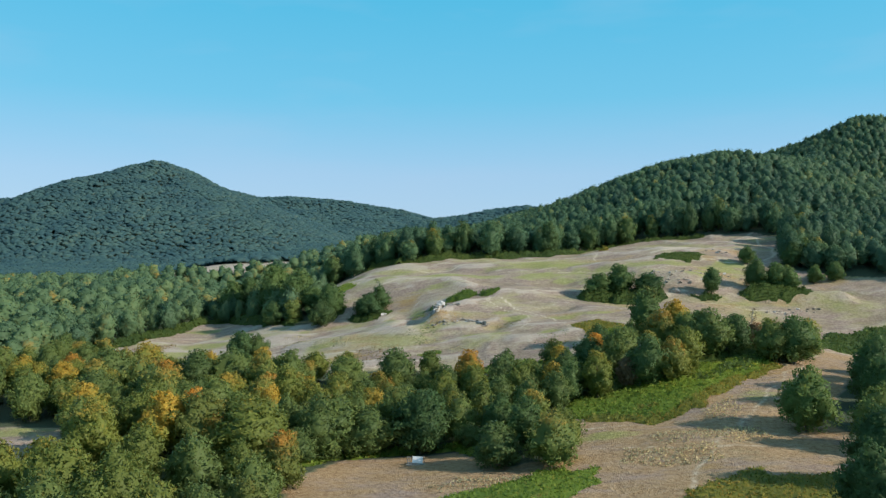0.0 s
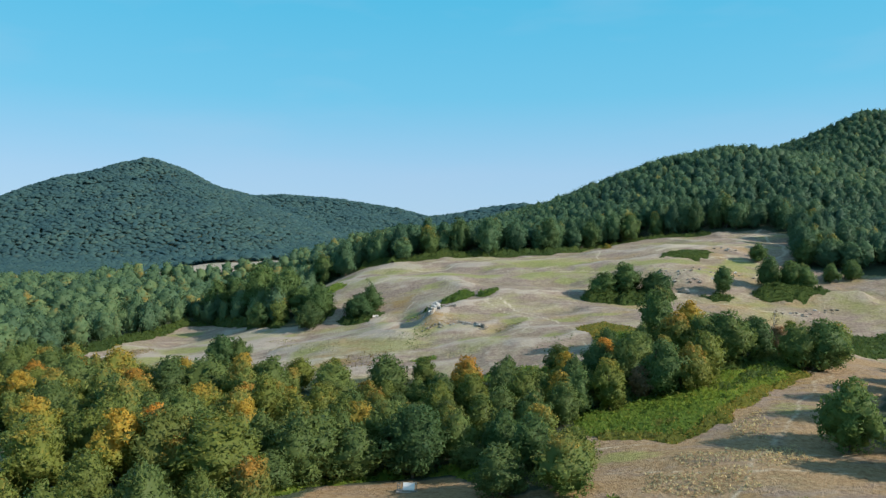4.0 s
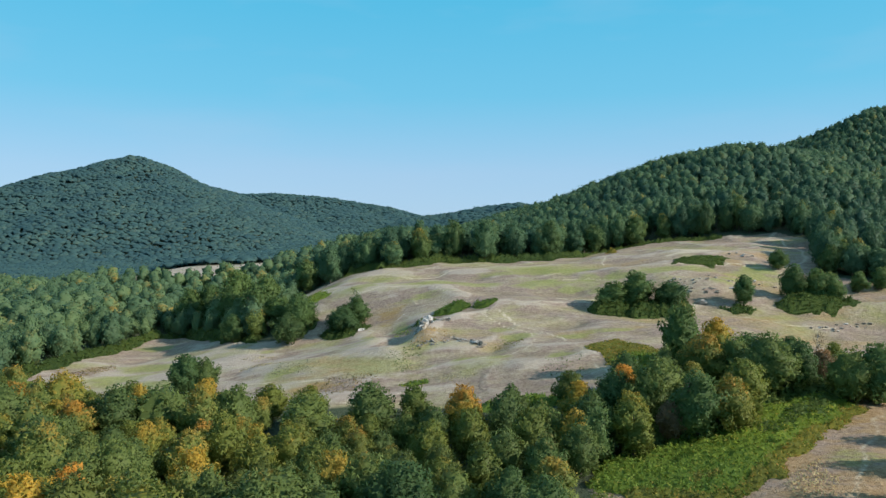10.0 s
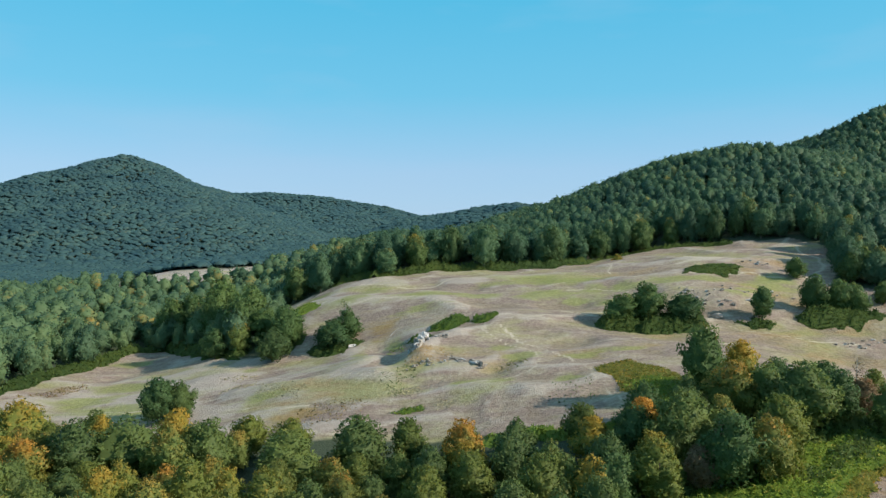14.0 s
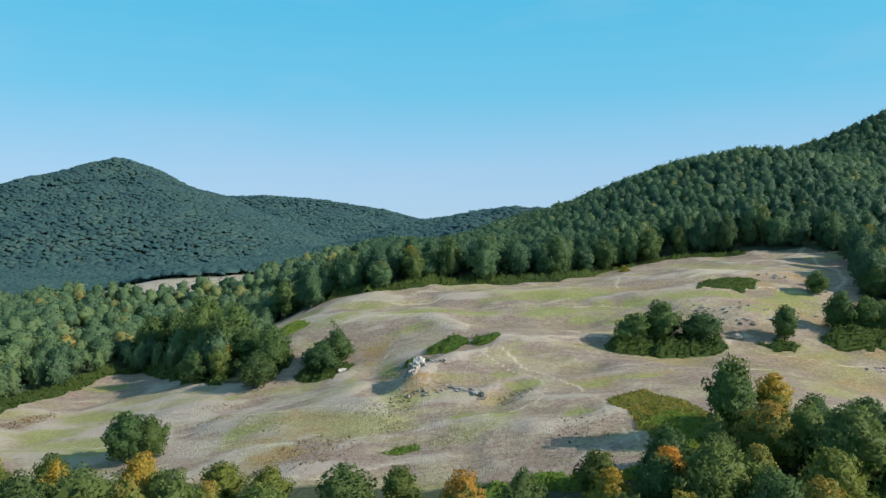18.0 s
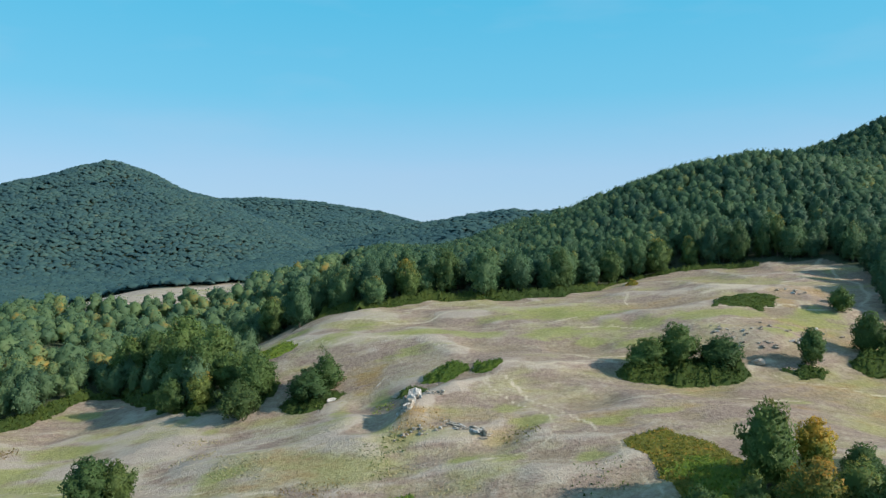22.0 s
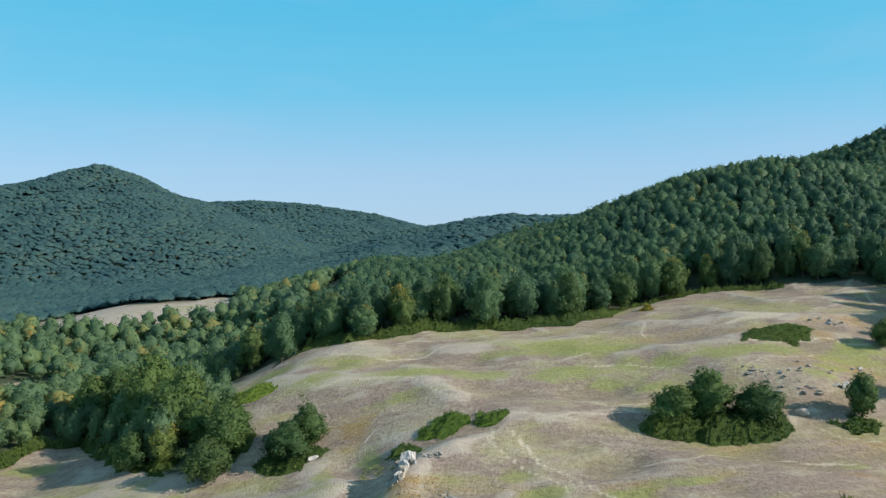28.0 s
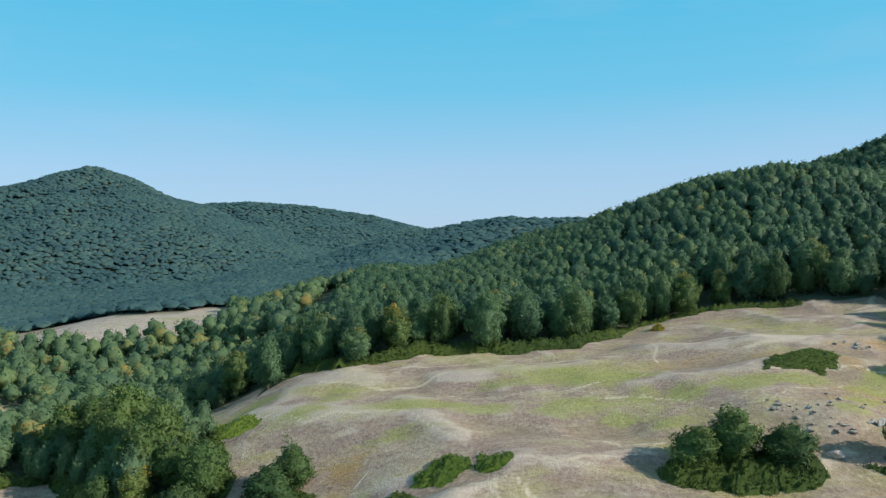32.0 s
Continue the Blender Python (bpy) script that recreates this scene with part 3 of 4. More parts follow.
# low ridges and hollows of the meadow: line, rise, half width
SWELLS = [
    ([(147, 335), (160, 331), (178, 330)], 8.0, 6),
    ([(-50, 386), (-31, 376), (-13, 374), (0, 370), (12, 355)], 2.6, 6), ([(26, 337), (41, 335), (54, 339), (62, 341)], 2.2, 4.5),
    ([(-25, 392), (0, 390), (20, 384)], -2.6, 7), ([(20, 360), (40, 357), (60, 354)], -2.8, 7), ([(70, 377), (100, 380), (130, 384), (155, 378)], 2.6, 6),
    ([(80, 393), (105, 391), (125, 392)], -2.2, 5), ([(85, 412), (110, 408), (140, 402), (165, 402)], 3.0, 7), ([(10, 398), (40, 398), (60, 400)], 2.0, 5),
    ([(-30, 262), (-8, 263), (5, 262)], 1.6, 4), ([(-60, 302), (-35, 300), (-15, 297)], 2.0, 5), ([(-17, 331), (-11, 320), (-13, 308)], -4.0, 6),
    ([(-2, 306), (0, 312), (3, 319), (10, 322)], 4.2, 4.5), ([(-4, 289), (10, 287), (18, 287)], -2.4, 5), ([(22, 293), (27, 298)], -2.2, 4),
    ([(28, 270), (40, 270), (48, 274)], 2.2, 5), ([(60, 305), (80, 306), (100, 300)], 1.8, 6), ([(-110, 345), (-95, 335), (-80, 322)], 1.6, 7),
    ([(28, 312), (40, 316), (52, 314)], -1.6, 5), ([(95, 356), (108, 352), (122, 352)], 1.8, 4), ([(100, 340), (115, 338), (128, 342)], -1.4, 4),
]


def build_ground():
    xs = lines(-150, 225, 1.4, (-4200, 4200), (-1300, 650))
    ys = lines(100, 465, 1.4, (-900, 4300), (-150, 2150))
    X, Y = np.meshgrid(xs, ys)
    Z = ground(X, Y)
    nx, ny = len(xs), len(ys)
    idx = np.arange(nx * ny).reshape(ny, nx)
    f = np.stack([idx[:-1, :-1], idx[:-1, 1:], idx[1:, 1:], idx[1:, :-1]], -1).reshape(-1, 4)
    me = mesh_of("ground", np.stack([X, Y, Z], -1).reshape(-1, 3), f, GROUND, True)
    masks = {"trod": np.zeros(X.shape), "soil": np.zeros(X.shape), "green": np.zeros(X.shape), "ochre": np.zeros(X.shape)}
    for line, width in PATHS:
        masks["trod"] = np.maximum(masks["trod"], (0.90 if line[0][1] > 240 else 0.78) * near_line(X + 1.6 * wave(Y, X, 17), Y + 1.6 * wave(X, Y, 13), line, max(width, 1.0)) * (0.80 + 0.30 * lattice(X, Y, 9, 2)))
    for s in SOILS:
        masks["soil"] = np.maximum(masks["soil"], np.where(Y > 245, np.where(X < 90, 0.42, 0.50), 0.8) * oval(X, Y, *s))
    masks["soil"] = np.maximum(masks["soil"], 0.74 * inside(X, Y, TRACKLAND))
    for s in GREENS:
        masks["green"] = np.maximum(masks["green"], 0.8 * oval(X, Y, *s))
    for s in OCHRES:
        masks["ochre"] = np.maximum(masks["ochre"], 0.75 * oval(X, Y, *s))
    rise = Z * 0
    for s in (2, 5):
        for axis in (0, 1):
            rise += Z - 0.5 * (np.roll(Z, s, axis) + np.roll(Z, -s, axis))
    # ovals set the meadow paler in the west, browner in the east
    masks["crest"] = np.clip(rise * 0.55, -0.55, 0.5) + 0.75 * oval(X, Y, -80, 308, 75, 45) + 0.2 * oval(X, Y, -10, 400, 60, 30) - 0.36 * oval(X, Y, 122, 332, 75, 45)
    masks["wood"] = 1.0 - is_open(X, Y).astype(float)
    for key, value in masks.items():
        a = me.attributes.new(key, "FLOAT", "POINT")
        a.data.foreach_set("value", value.astype(np.float32).ravel())
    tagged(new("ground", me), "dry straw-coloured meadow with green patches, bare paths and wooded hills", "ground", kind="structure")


build_ground()


# ---- trees that stand singly: x, y, height, crown radius and colour (g green, y yellowing, o orange, d dark, b withered) ----
BELT_BACK = [
    (-105, 260, 14.9, 7.0, "y"), (-79, 234, 14.9, 7.2, "g"), (-88, 238, 10.9, 4.2, "o"), (-104, 229, 14.9, 7.4, "g"), (-69, 238, 14.9, 8.0, "g"), (-15, 236, 14.9, 7.5, "g"),
    (8, 230, 14.2, 5.5, "o"), (-30, 229, 14.9, 8.1, "g"), (-49, 234, 14.9, 6.5, "g"), (18, 219, 13.4, 5.2, "g"), (34, 202, 14.7, 5.7, "g"), (25, 202, 13.0, 5.0, "g"),
    (-86, 209, 14.9, 6.5, "g"), (-56, 230, 14.9, 6.1, "g"),
]
BELT_MID = [
    (-44, 205, 14.9, 5.9, "y"), (-49, 198, 13.3, 5.1, "g"), (-35, 198, 12.2, 4.7, "y"), (-30, 206, 13.5, 5.2, "y"), (-21, 202, 12.3, 4.7, "g"), (-16, 211, 11.2, 4.3, "o"),
    (0, 205, 13.2, 5.1, "y"), (9, 222, 11.8, 4.5, "y"), (15, 194, 11.6, 4.5, "g"), (2, 193, 10.0, 3.9, "o"), (10, 185, 12.4, 4.8, "y"), (21, 200, 13.7, 5.3, "y"),
    (22, 187, 11.2, 4.3, "d"), (30, 199, 12.1, 4.6, "y"), (-57, 183, 14.6, 5.6, "g"), (-62, 178, 13.7, 5.3, "g"),
]
BELT_FRONT = [
    (-73, 188, 14.9, 6.3, "g"), (-55, 161, 14.7, 5.7, "o"), (-65, 165, 14.8, 5.7, "y"), (-45, 162, 14.4, 5.5, "g"), (-39, 156, 13.0, 5.0, "o"), (-27, 163, 14.9, 6.4, "g"),
    (-20, 172, 13.5, 5.2, "g"), (-11, 175, 14.9, 5.8, "g"), (-5, 185, 11.7, 4.5, "o"), (-5, 166, 13.3, 5.1, "d"), (-67, 161, 13.9, 5.3, "y"), (-37, 172, 12.5, 4.8, "g"),
    (4, 172, 11.9, 4.6, "g"), (13, 168, 11.7, 4.5, "d"),
]
RIGHT_COPSE = [
    (69, 250, 19.0, 5.4, "d"), (69, 232, 14.9, 5.8, "o"), (77, 233, 13.3, 5.1, "m"), (81, 224, 15.6, 6.9, "g"), (69, 209, 14.9, 5.9, "y"), (53, 218, 14.7, 5.7, "g"),
    (47, 225, 12.3, 4.7, "o"), (42, 199, 13.9, 5.3, "y"), (44, 222, 12.1, 4.6, "m"), (51, 203, 9.4, 3.6, "b"), (56, 201, 15.2, 6.2, "m"), (63, 201, 12.8, 4.9, "o"),
    (99, 233, 9.7, 3.7, "b"), (98, 218, 13.1, 5.0, "g"), (104, 217, 14.9, 6.6, "m"), (34, 199, 13.0, 5.0, "m"), (50, 216, 12.7, 4.9, "g"),
]
NEAR_WEST = [
    (-40, 152, 14.9, 9.2, "y"), (-52, 156, 14.9, 6.8, "o"), (-59, 156, 14.9, 6.5, "y"), (-57, 138, 13.0, 5.0, "y"), (-47, 152, 10.6, 4.1, "o"), (-44, 129, 13.3, 5.1, "g"),
    (-25, 167, 14.6, 8.8, "g"), (-70, 146, 14.9, 6.3, "y"), (-63, 119, 14.9, 6.6, "y"), (-52, 116, 14.9, 6.0, "y"), (-31, 114, 10.5, 4.1, "o"), (-17, 167, 11.7, 6.6, "g"),
    (-5, 168, 15.0, 7.4, "d"), (-50, 103, 14.3, 5.5, "y"), (-42, 106, 13.1, 5.0, "y"), (-37, 110, 11.0, 4.2, "g"), (-31, 156, 8.0, 4.6, "g"),
]
NEAR_EAST = [
    (103, 174, 18.0, 6.4, "d"), (97, 160, 17.0, 5.8, "d"), (111, 186, 17.0, 6.0, "d"),
    (11, 150, 9.8, 5.4, "g"), (22, 148, 11.2, 5.5, "g"), (18, 159, 13.0, 5.1, "d"), (2, 188, 11.5, 4.4, "o"), (80, 161, 15.2, 5.9, "m"), (117, 195, 13.7, 5.3, "d"),
    (76, 127, 14.9, 5.2, "d"), (88, 147, 13.9, 5.4, "g"), (103, 219, 11.6, 4.5, "g"), (110, 222, 13.0, 5.0, "g"), (6, 165, 6.5, 3.6, "g"), (67, 114, 13.6, 5.2, "d"),
]
LONE = [
    (-78, 284, 14.6, 7.0, "m"), (-72, 286, 11.5, 4.4, "g"),
]
WEST_GROUP = [
    (-56, 337, 12.4, 7.1, "g"), (-72, 351, 12.4, 5.4, "g"), (-81, 350, 12.3, 4.9, "m"), (-53, 350, 15.9, 6.7, "m"), (-64, 357, 13.9, 6.5, "m"), (-73, 358, 21.8, 7.6, "d"),
    (-90, 385, 22.5, 8.4, "d"), (-108, 409, 22.7, 9.3, "d"), (-115, 405, 22.2, 9.2, "d"), (-89, 391, 26.3, 9.1, "m"), (-72, 371, 21.0, 7.3, "m"),
]
TWIN_BUSH = [
    (-35, 341, 11.5, 6.8, "m"), (-30, 348, 12.1, 5.6, "m"),
]
HILL_GROUP = [
    (71, 333, 11.9, 6.8, "m"), (80, 334, 15.6, 7.3, "m"), (93, 331, 11.1, 6.6, "d"),
]
EAST_SINGLES = [
    (121.5, 332, 13.0, 5.0, "m"), (146, 342, 15.0, 5.4, "d"), (154, 340, 14.5, 5.8, "m"), (159, 338, 13.5, 5.2, "m"),
    (155, 374, 9.5, 4.7, "d"), (178, 352, 9.5, 4.3, "m"), (189, 354, 10.0, 4.6, "m"), (178, 374, 13.5, 6.2, "d"), (186, 380, 14.0, 6.0, "m"), (195, 411, 14.5, 6.4, "m"),
]

TREE_WORDS = {
    "g": "broad green leafy tree", "y": "leafy tree turning yellow", "o": "leafy tree with orange crown",
    "d": "dense dark green tree", "m": "round deep green tree", "b": "small withered brown tree",
    "e": "tall green beech tree", "h": "beech tree turning yellow",
}
SHAPES = [crown_shape(11, 3900, 0.44, 60), crown_shape(23, 3900, 0.44, 72), crown_shape(37, 3900, 0.44, 52), crown_shape(41, 3900, 0.44, 64, True),
          crown_shape(53, 3900, 0.44, 46), crown_shape(59, 3900, 0.44, 80, True), crown_shape(67, 3900, 0.44, 66)]
TRUNKS = [mesh_of("trunk", *trunk_shape(5), BARK, True), mesh_of("trunk", *trunk_shape(6), BARK, True)]
PATTERNS = {}


def tree(x, y, tall, wide, colour, where, group, name="tree"):
    kind = int(rng_trees.integers(0, len(SHAPES)))
    m = pose(x, y, at(x, y) - 0.1, 0, 0, float(rng_trees.uniform(0, 360))) @ Matrix.Diagonal((wide / 4.9, wide / 4.9, tall / 12.0, 1))
    key = (colour, kind)
    if key not in PATTERNS:
        base = new(name)
        part("trunk", TRUNKS[kind % 2], base)
        part("crown", mesh_mixed("crown", *SHAPES[kind], LEAF[colour]), base)
        base.matrix_basis = m
        PATTERNS[key] = base
        ob = base
    else:
        first = PATTERNS[key]
        held = first.matrix_basis.copy()
        first.matrix_basis = Matrix.Identity(4)
        ob = copy_thing(first, m)
        first.matrix_basis = held
    tagged(ob, TREE_WORDS[colour] + " " + where, "tree", group)
    return ob


rng_trees = np.random.default_rng(7)
PLACED = []
for rows, where, group in (
        (BELT_BACK, "at the edge of the dry meadow", "trees of the wood belt"), (BELT_MID, "in the wood belt", "trees of the wood belt"),
        (BELT_FRONT, "in the wood belt", "trees of the wood belt"), (RIGHT_COPSE, "in the copse above the track", "trees of the copse"),
        (NEAR_WEST, "beside the clearing", "trees of the wood belt"), (NEAR_EAST, "beside the dirt track", "trees by the track"),
        (LONE, "standing alone on the meadow", "lone trees"), (WEST_GROUP, "at the west side of the meadow", "trees west of the meadow"),
        (TWIN_BUSH, "on the meadow slope", "lone trees"), (HILL_GROUP, "in a clump on the meadow", "clump on the meadow"),
        (EAST_SINGLES, "on the rocky end of the meadow", "trees on the rocky slope")):
    for x, y, tall, wide, colour in rows:
        wide *= 1.12 if rows is RIGHT_COPSE else 1.04
        tree(x, y, tall, wide, colour, where, group)
        PLACED.append((x, y, wide))

# the rest of the wood belt, filled between them
tries = np.stack([rng_trees.uniform(-150, 130, 6000), rng_trees.uniform(92, 300, 6000)], 1)
shut = is_open(tries[:, 0], tries[:, 1]) | is_open(tries[:, 0], tries[:, 1] + 11) | is_open(tries[:, 0], tries[:, 1] - 5)
for (x, y), no in zip(tries, shut):
    if no or len(PLACED) > 290 or (x > 60 and y < 130) or (-25 < x < 45 and y < 118):
        continue
    wide = float(rng_trees.uniform(3.8, 5.6))
    if all((x - a) ** 2 + (y - b) ** 2 > (0.78 * (wide + c)) ** 2 for a, b, c in PLACED):
        colour = "gggyyyo"[int(rng_trees.integers(0, 7))] if x < 40 else "gggdy"[int(rng_trees.integers(0, 5))]
        tree(x, y, wide * float(rng_trees.uniform(2.1, 2.6)), wide, colour, "in the wood belt", "trees of the wood belt")
        PLACED.append((x, y, wide))


# ---- woods too many to count ----
WOOD_SHAPES = {
    "fine": [crown_shape(50 + i, 1100, 0.56, 40 + 3 * i, i % 2 == 1, ICO3, 0.8) for i in range(6)],
    "full": [crown_shape(60 + i, 300, 0.74, 34 + 3 * i, i % 2 == 1, ICO3, 0.6) for i in range(6)],
    "half": [crown_shape(70 + i, 120, 0.90, 26 + 2 * i, i % 2 == 1, ICO2, 0.6) for i in range(6)],
    "low": [crown_shape(80 + i, 90, 1.6, 16 + i, i % 2 == 1, ICO1, 0.0) for i in range(6)],
    "tiny": [crown_shape(90 + i, 8, 1.4, 14 + i, i % 2 == 1, ICO1, 0.2) for i in range(6)],
}


def wood(name, label, x0, x1, y0, y1, gap, mat, tall, fineness, clear, seed, spread=0.16, full=9.0, even=0.0):
    """Trees on a loose grid, turned and scaled from a few crowns, joined into one mesh."""
    rng = np.random.default_rng(seed)
    gx, gy = np.meshgrid(np.arange(x0, x1, gap), np.arange(y0, y1, gap))
    x = (gx + gap * 0.5 * (np.arange(gx.shape[0]) % 2)[:, None]).ravel() + rng.uniform(-0.42, 0.42, gx.size) * gap
    y = gy.ravel() + rng.uniform(-0.42, 0.42, gx.size) * gap
    keep = clear(x, y) & ~is_open(x, y)
    x, y = x[keep], y[keep]
    kind = rng.integers(0, 6, len(x))
    verts, quads, tints, facing, done = [], [], [], [], 0
    for k, (tv, tq, tn) in enumerate(WOOD_SHAPES[fineness]):
        px, py = x[kind == k], y[kind == k]
        n = len(px)
        if n == 0:
            continue
        grown = rng.uniform(-1, 1, n)
        wide = gap / full * (0.96 + 0.30 * grown + rng.uniform(-0.1, 0.1, n))
        high = tall / 12.0 * (1 + spread * (0.7 * grown + rng.uniform(-0.4, 0.4, n)))
        a = rng.uniform(0, 2 * math.pi, n)
        ca, sa = np.cos(a) * wide, np.sin(a) * wide
        v = np.stack([px[:, None] + ca[:, None] * tv[:, 0] - sa[:, None] * tv[:, 1],
                      py[:, None] + sa[:, None] * tv[:, 0] + ca[:, None] * tv[:, 1],
                      ground(px, py)[:, None] + high[:, None] * tv[:, 2]], -1).reshape(-1, 3)
        q = (tq[None] + (np.arange(n) * len(tv))[:, None, None]).reshape(-1, 4) + done
        verts.append(v)
        quads.append(q)
        cu, su = np.cos(a)[:, None], np.sin(a)[:, None]
        facing.append(np.stack([cu * tn[:, 0] - su * tn[:, 1], su * tn[:, 0] + cu * tn[:, 1], np.tile(tn[:, 2], (n, 1))], -1).reshape(-1, 3))
        tints.append(np.repeat(rng.uniform(0, 1, n), len(tv)))
        done += len(v)
    facing = np.concatenate(facing) * (1 - even) + np.array((0, 0, even))
    facing /= np.linalg.norm(facing, axis=1, keepdims=True) + 1e-9
    me = mesh_mixed(name, np.concatenate(verts), np.concatenate(quads), facing, mat, np.concatenate(tints))
    return tagged(new(name, me), label, "wood", kind="stuff")


def east_slope(x, y):
    return (y > 405) & (x > -65) | (x > 165) & (y > 235)


def valley(x, y):
    return ((x <= -65) | (y > 560)) & ~((x > -60) & (y < 640)) & ~((x > -150) & (x < 130) & (y < 302))


def edge_of_meadow(x, y):
    hit = is_open(x, y - 26) | is_open(x - 18, y - 12) | is_open(x + 24, y - 4) | is_open(x + 14, y - 18)
    return hit & (y < 500) & (x > -200)


def edge_trees(x0, x1, y0, y1, gap, tall, clear, seed, colours, where, group):
    """Single trees along the edge of the woods, where each one can be told apart."""
    rng = np.random.default_rng(seed)
    gx, gy = np.meshgrid(np.arange(x0, x1, gap), np.arange(y0, y1, gap))
    x = (gx + gap * 0.5 * (np.arange(gx.shape[0]) % 2)[:, None]).ravel() + rng.uniform(-0.40, 0.40, gx.size) * gap
    y = gy.ravel() + rng.uniform(-0.40, 0.40, gx.size) * gap
    keep = clear(x, y) & ~is_open(x, y)
    for a, b in zip(x[keep], y[keep]):
        wide = gap * float(rng.uniform(0.46, 0.74))
        tree(float(a), float(b), tall * float(rng.uniform(0.74, 1.22)), wide, colours[int(rng.integers(0, len(colours)))], where, group, "beech_tree")


def west_edge(x, y):
    near = np.zeros(np.shape(x), bool)
    for a in np.arange(0, 6.28, 0.52):
        near |= inside(x + 27 * np.cos(a), y + 27 * np.sin(a), MEADOW)
    return near & (x <= -62) & (y > 302) & (x > -205)


edge_trees(-66, 250, 250, 500, 9.6, 18.5, lambda x, y: east_slope(x, y) & edge_of_meadow(x, y) & (x < 0.60 * y - 20), 20, "eeeeeeh", "at the edge of the hill wood", "trees at the foot of the hill")
wood("valley_edge", "mixed trees with yellowing leaves west of the meadow", -230, -40, 300, 480, 8.4, VALLEY_LEAF, 13.0, "fine", west_edge, 27, 0.34, 8.0)
wood("hill_wood", "dense green beech wood on the hill above the meadow", -66, 420, 250, 660, 7.0, WOOD_LEAF, 14.0, "full",
     lambda x, y: east_slope(x, y) & (y < 520) & (x < 0.66 * y + 40) & ~(edge_of_meadow(x, y) & (x < 0.60 * y - 20)), 21, 0.16, 6.9, 0.1)
wood("upper_wood", "green beech wood on the upper hill", -66, 560, 520, 760, 7.0, WOOD_LEAF, 12.5, "half", lambda x, y: (x > -40) & (x < 0.70 * y + 20), 22, 0.15, 6.7, 0.2)
wood("valley_wood", "mixed wood with yellowing trees in the valley", -440, 60, 180, 480, 9.6, VALLEY_LEAF, 12.5, "full",
     lambda x, y: valley(x, y) & (x > -0.66 * y - 40) & ~west_edge(x, y), 23, 0.36, 7.4)
wood("valley_wood", "mixed wood on the floor of the upper valley", -520, 60, 480, 700, 8.8, VALLEY_LEAF, 12.0, "half",
     lambda x, y: valley(x, y) & (x > -0.66 * y - 40), 29, 0.34, 7.2)
wood("far_wood", "wood on the far mountain with haze blue in its leaf colour", -1350, 100, 690, 1900, 6.8, FAR_LEAF_HAZED, 7.5, "tiny",
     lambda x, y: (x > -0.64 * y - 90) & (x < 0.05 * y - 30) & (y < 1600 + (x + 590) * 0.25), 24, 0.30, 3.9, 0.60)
wood("ridge_wood", "wood on the farthest ridge with haze blue in its leaf colour", -760, 460, 1000, 2080, 9.0, FAR_LEAF_HAZED, 8.0, "tiny",
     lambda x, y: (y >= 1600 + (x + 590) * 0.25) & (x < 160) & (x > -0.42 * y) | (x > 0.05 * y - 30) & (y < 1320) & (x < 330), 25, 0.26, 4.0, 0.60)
wood("summit_wood", "dark wood on the steep eastern summit", 200, 560, 660, 860, 8.0, WOOD_LEAF, 12.0, "half",
     lambda x, y: (x < 0.70 * y) & (x > 0.26 * y) & (y > 760) , 26, 0.22, 6.2, 0.2)
wood("near_wood", "green wood round the lower meadow", -230, 280, -150, 250, 15.0, WOOD_LEAF, 13.0, "low",
     lambda x, y: (y < 92) | (x > 132) | (x < -152), 28, 0.2, 8.4)


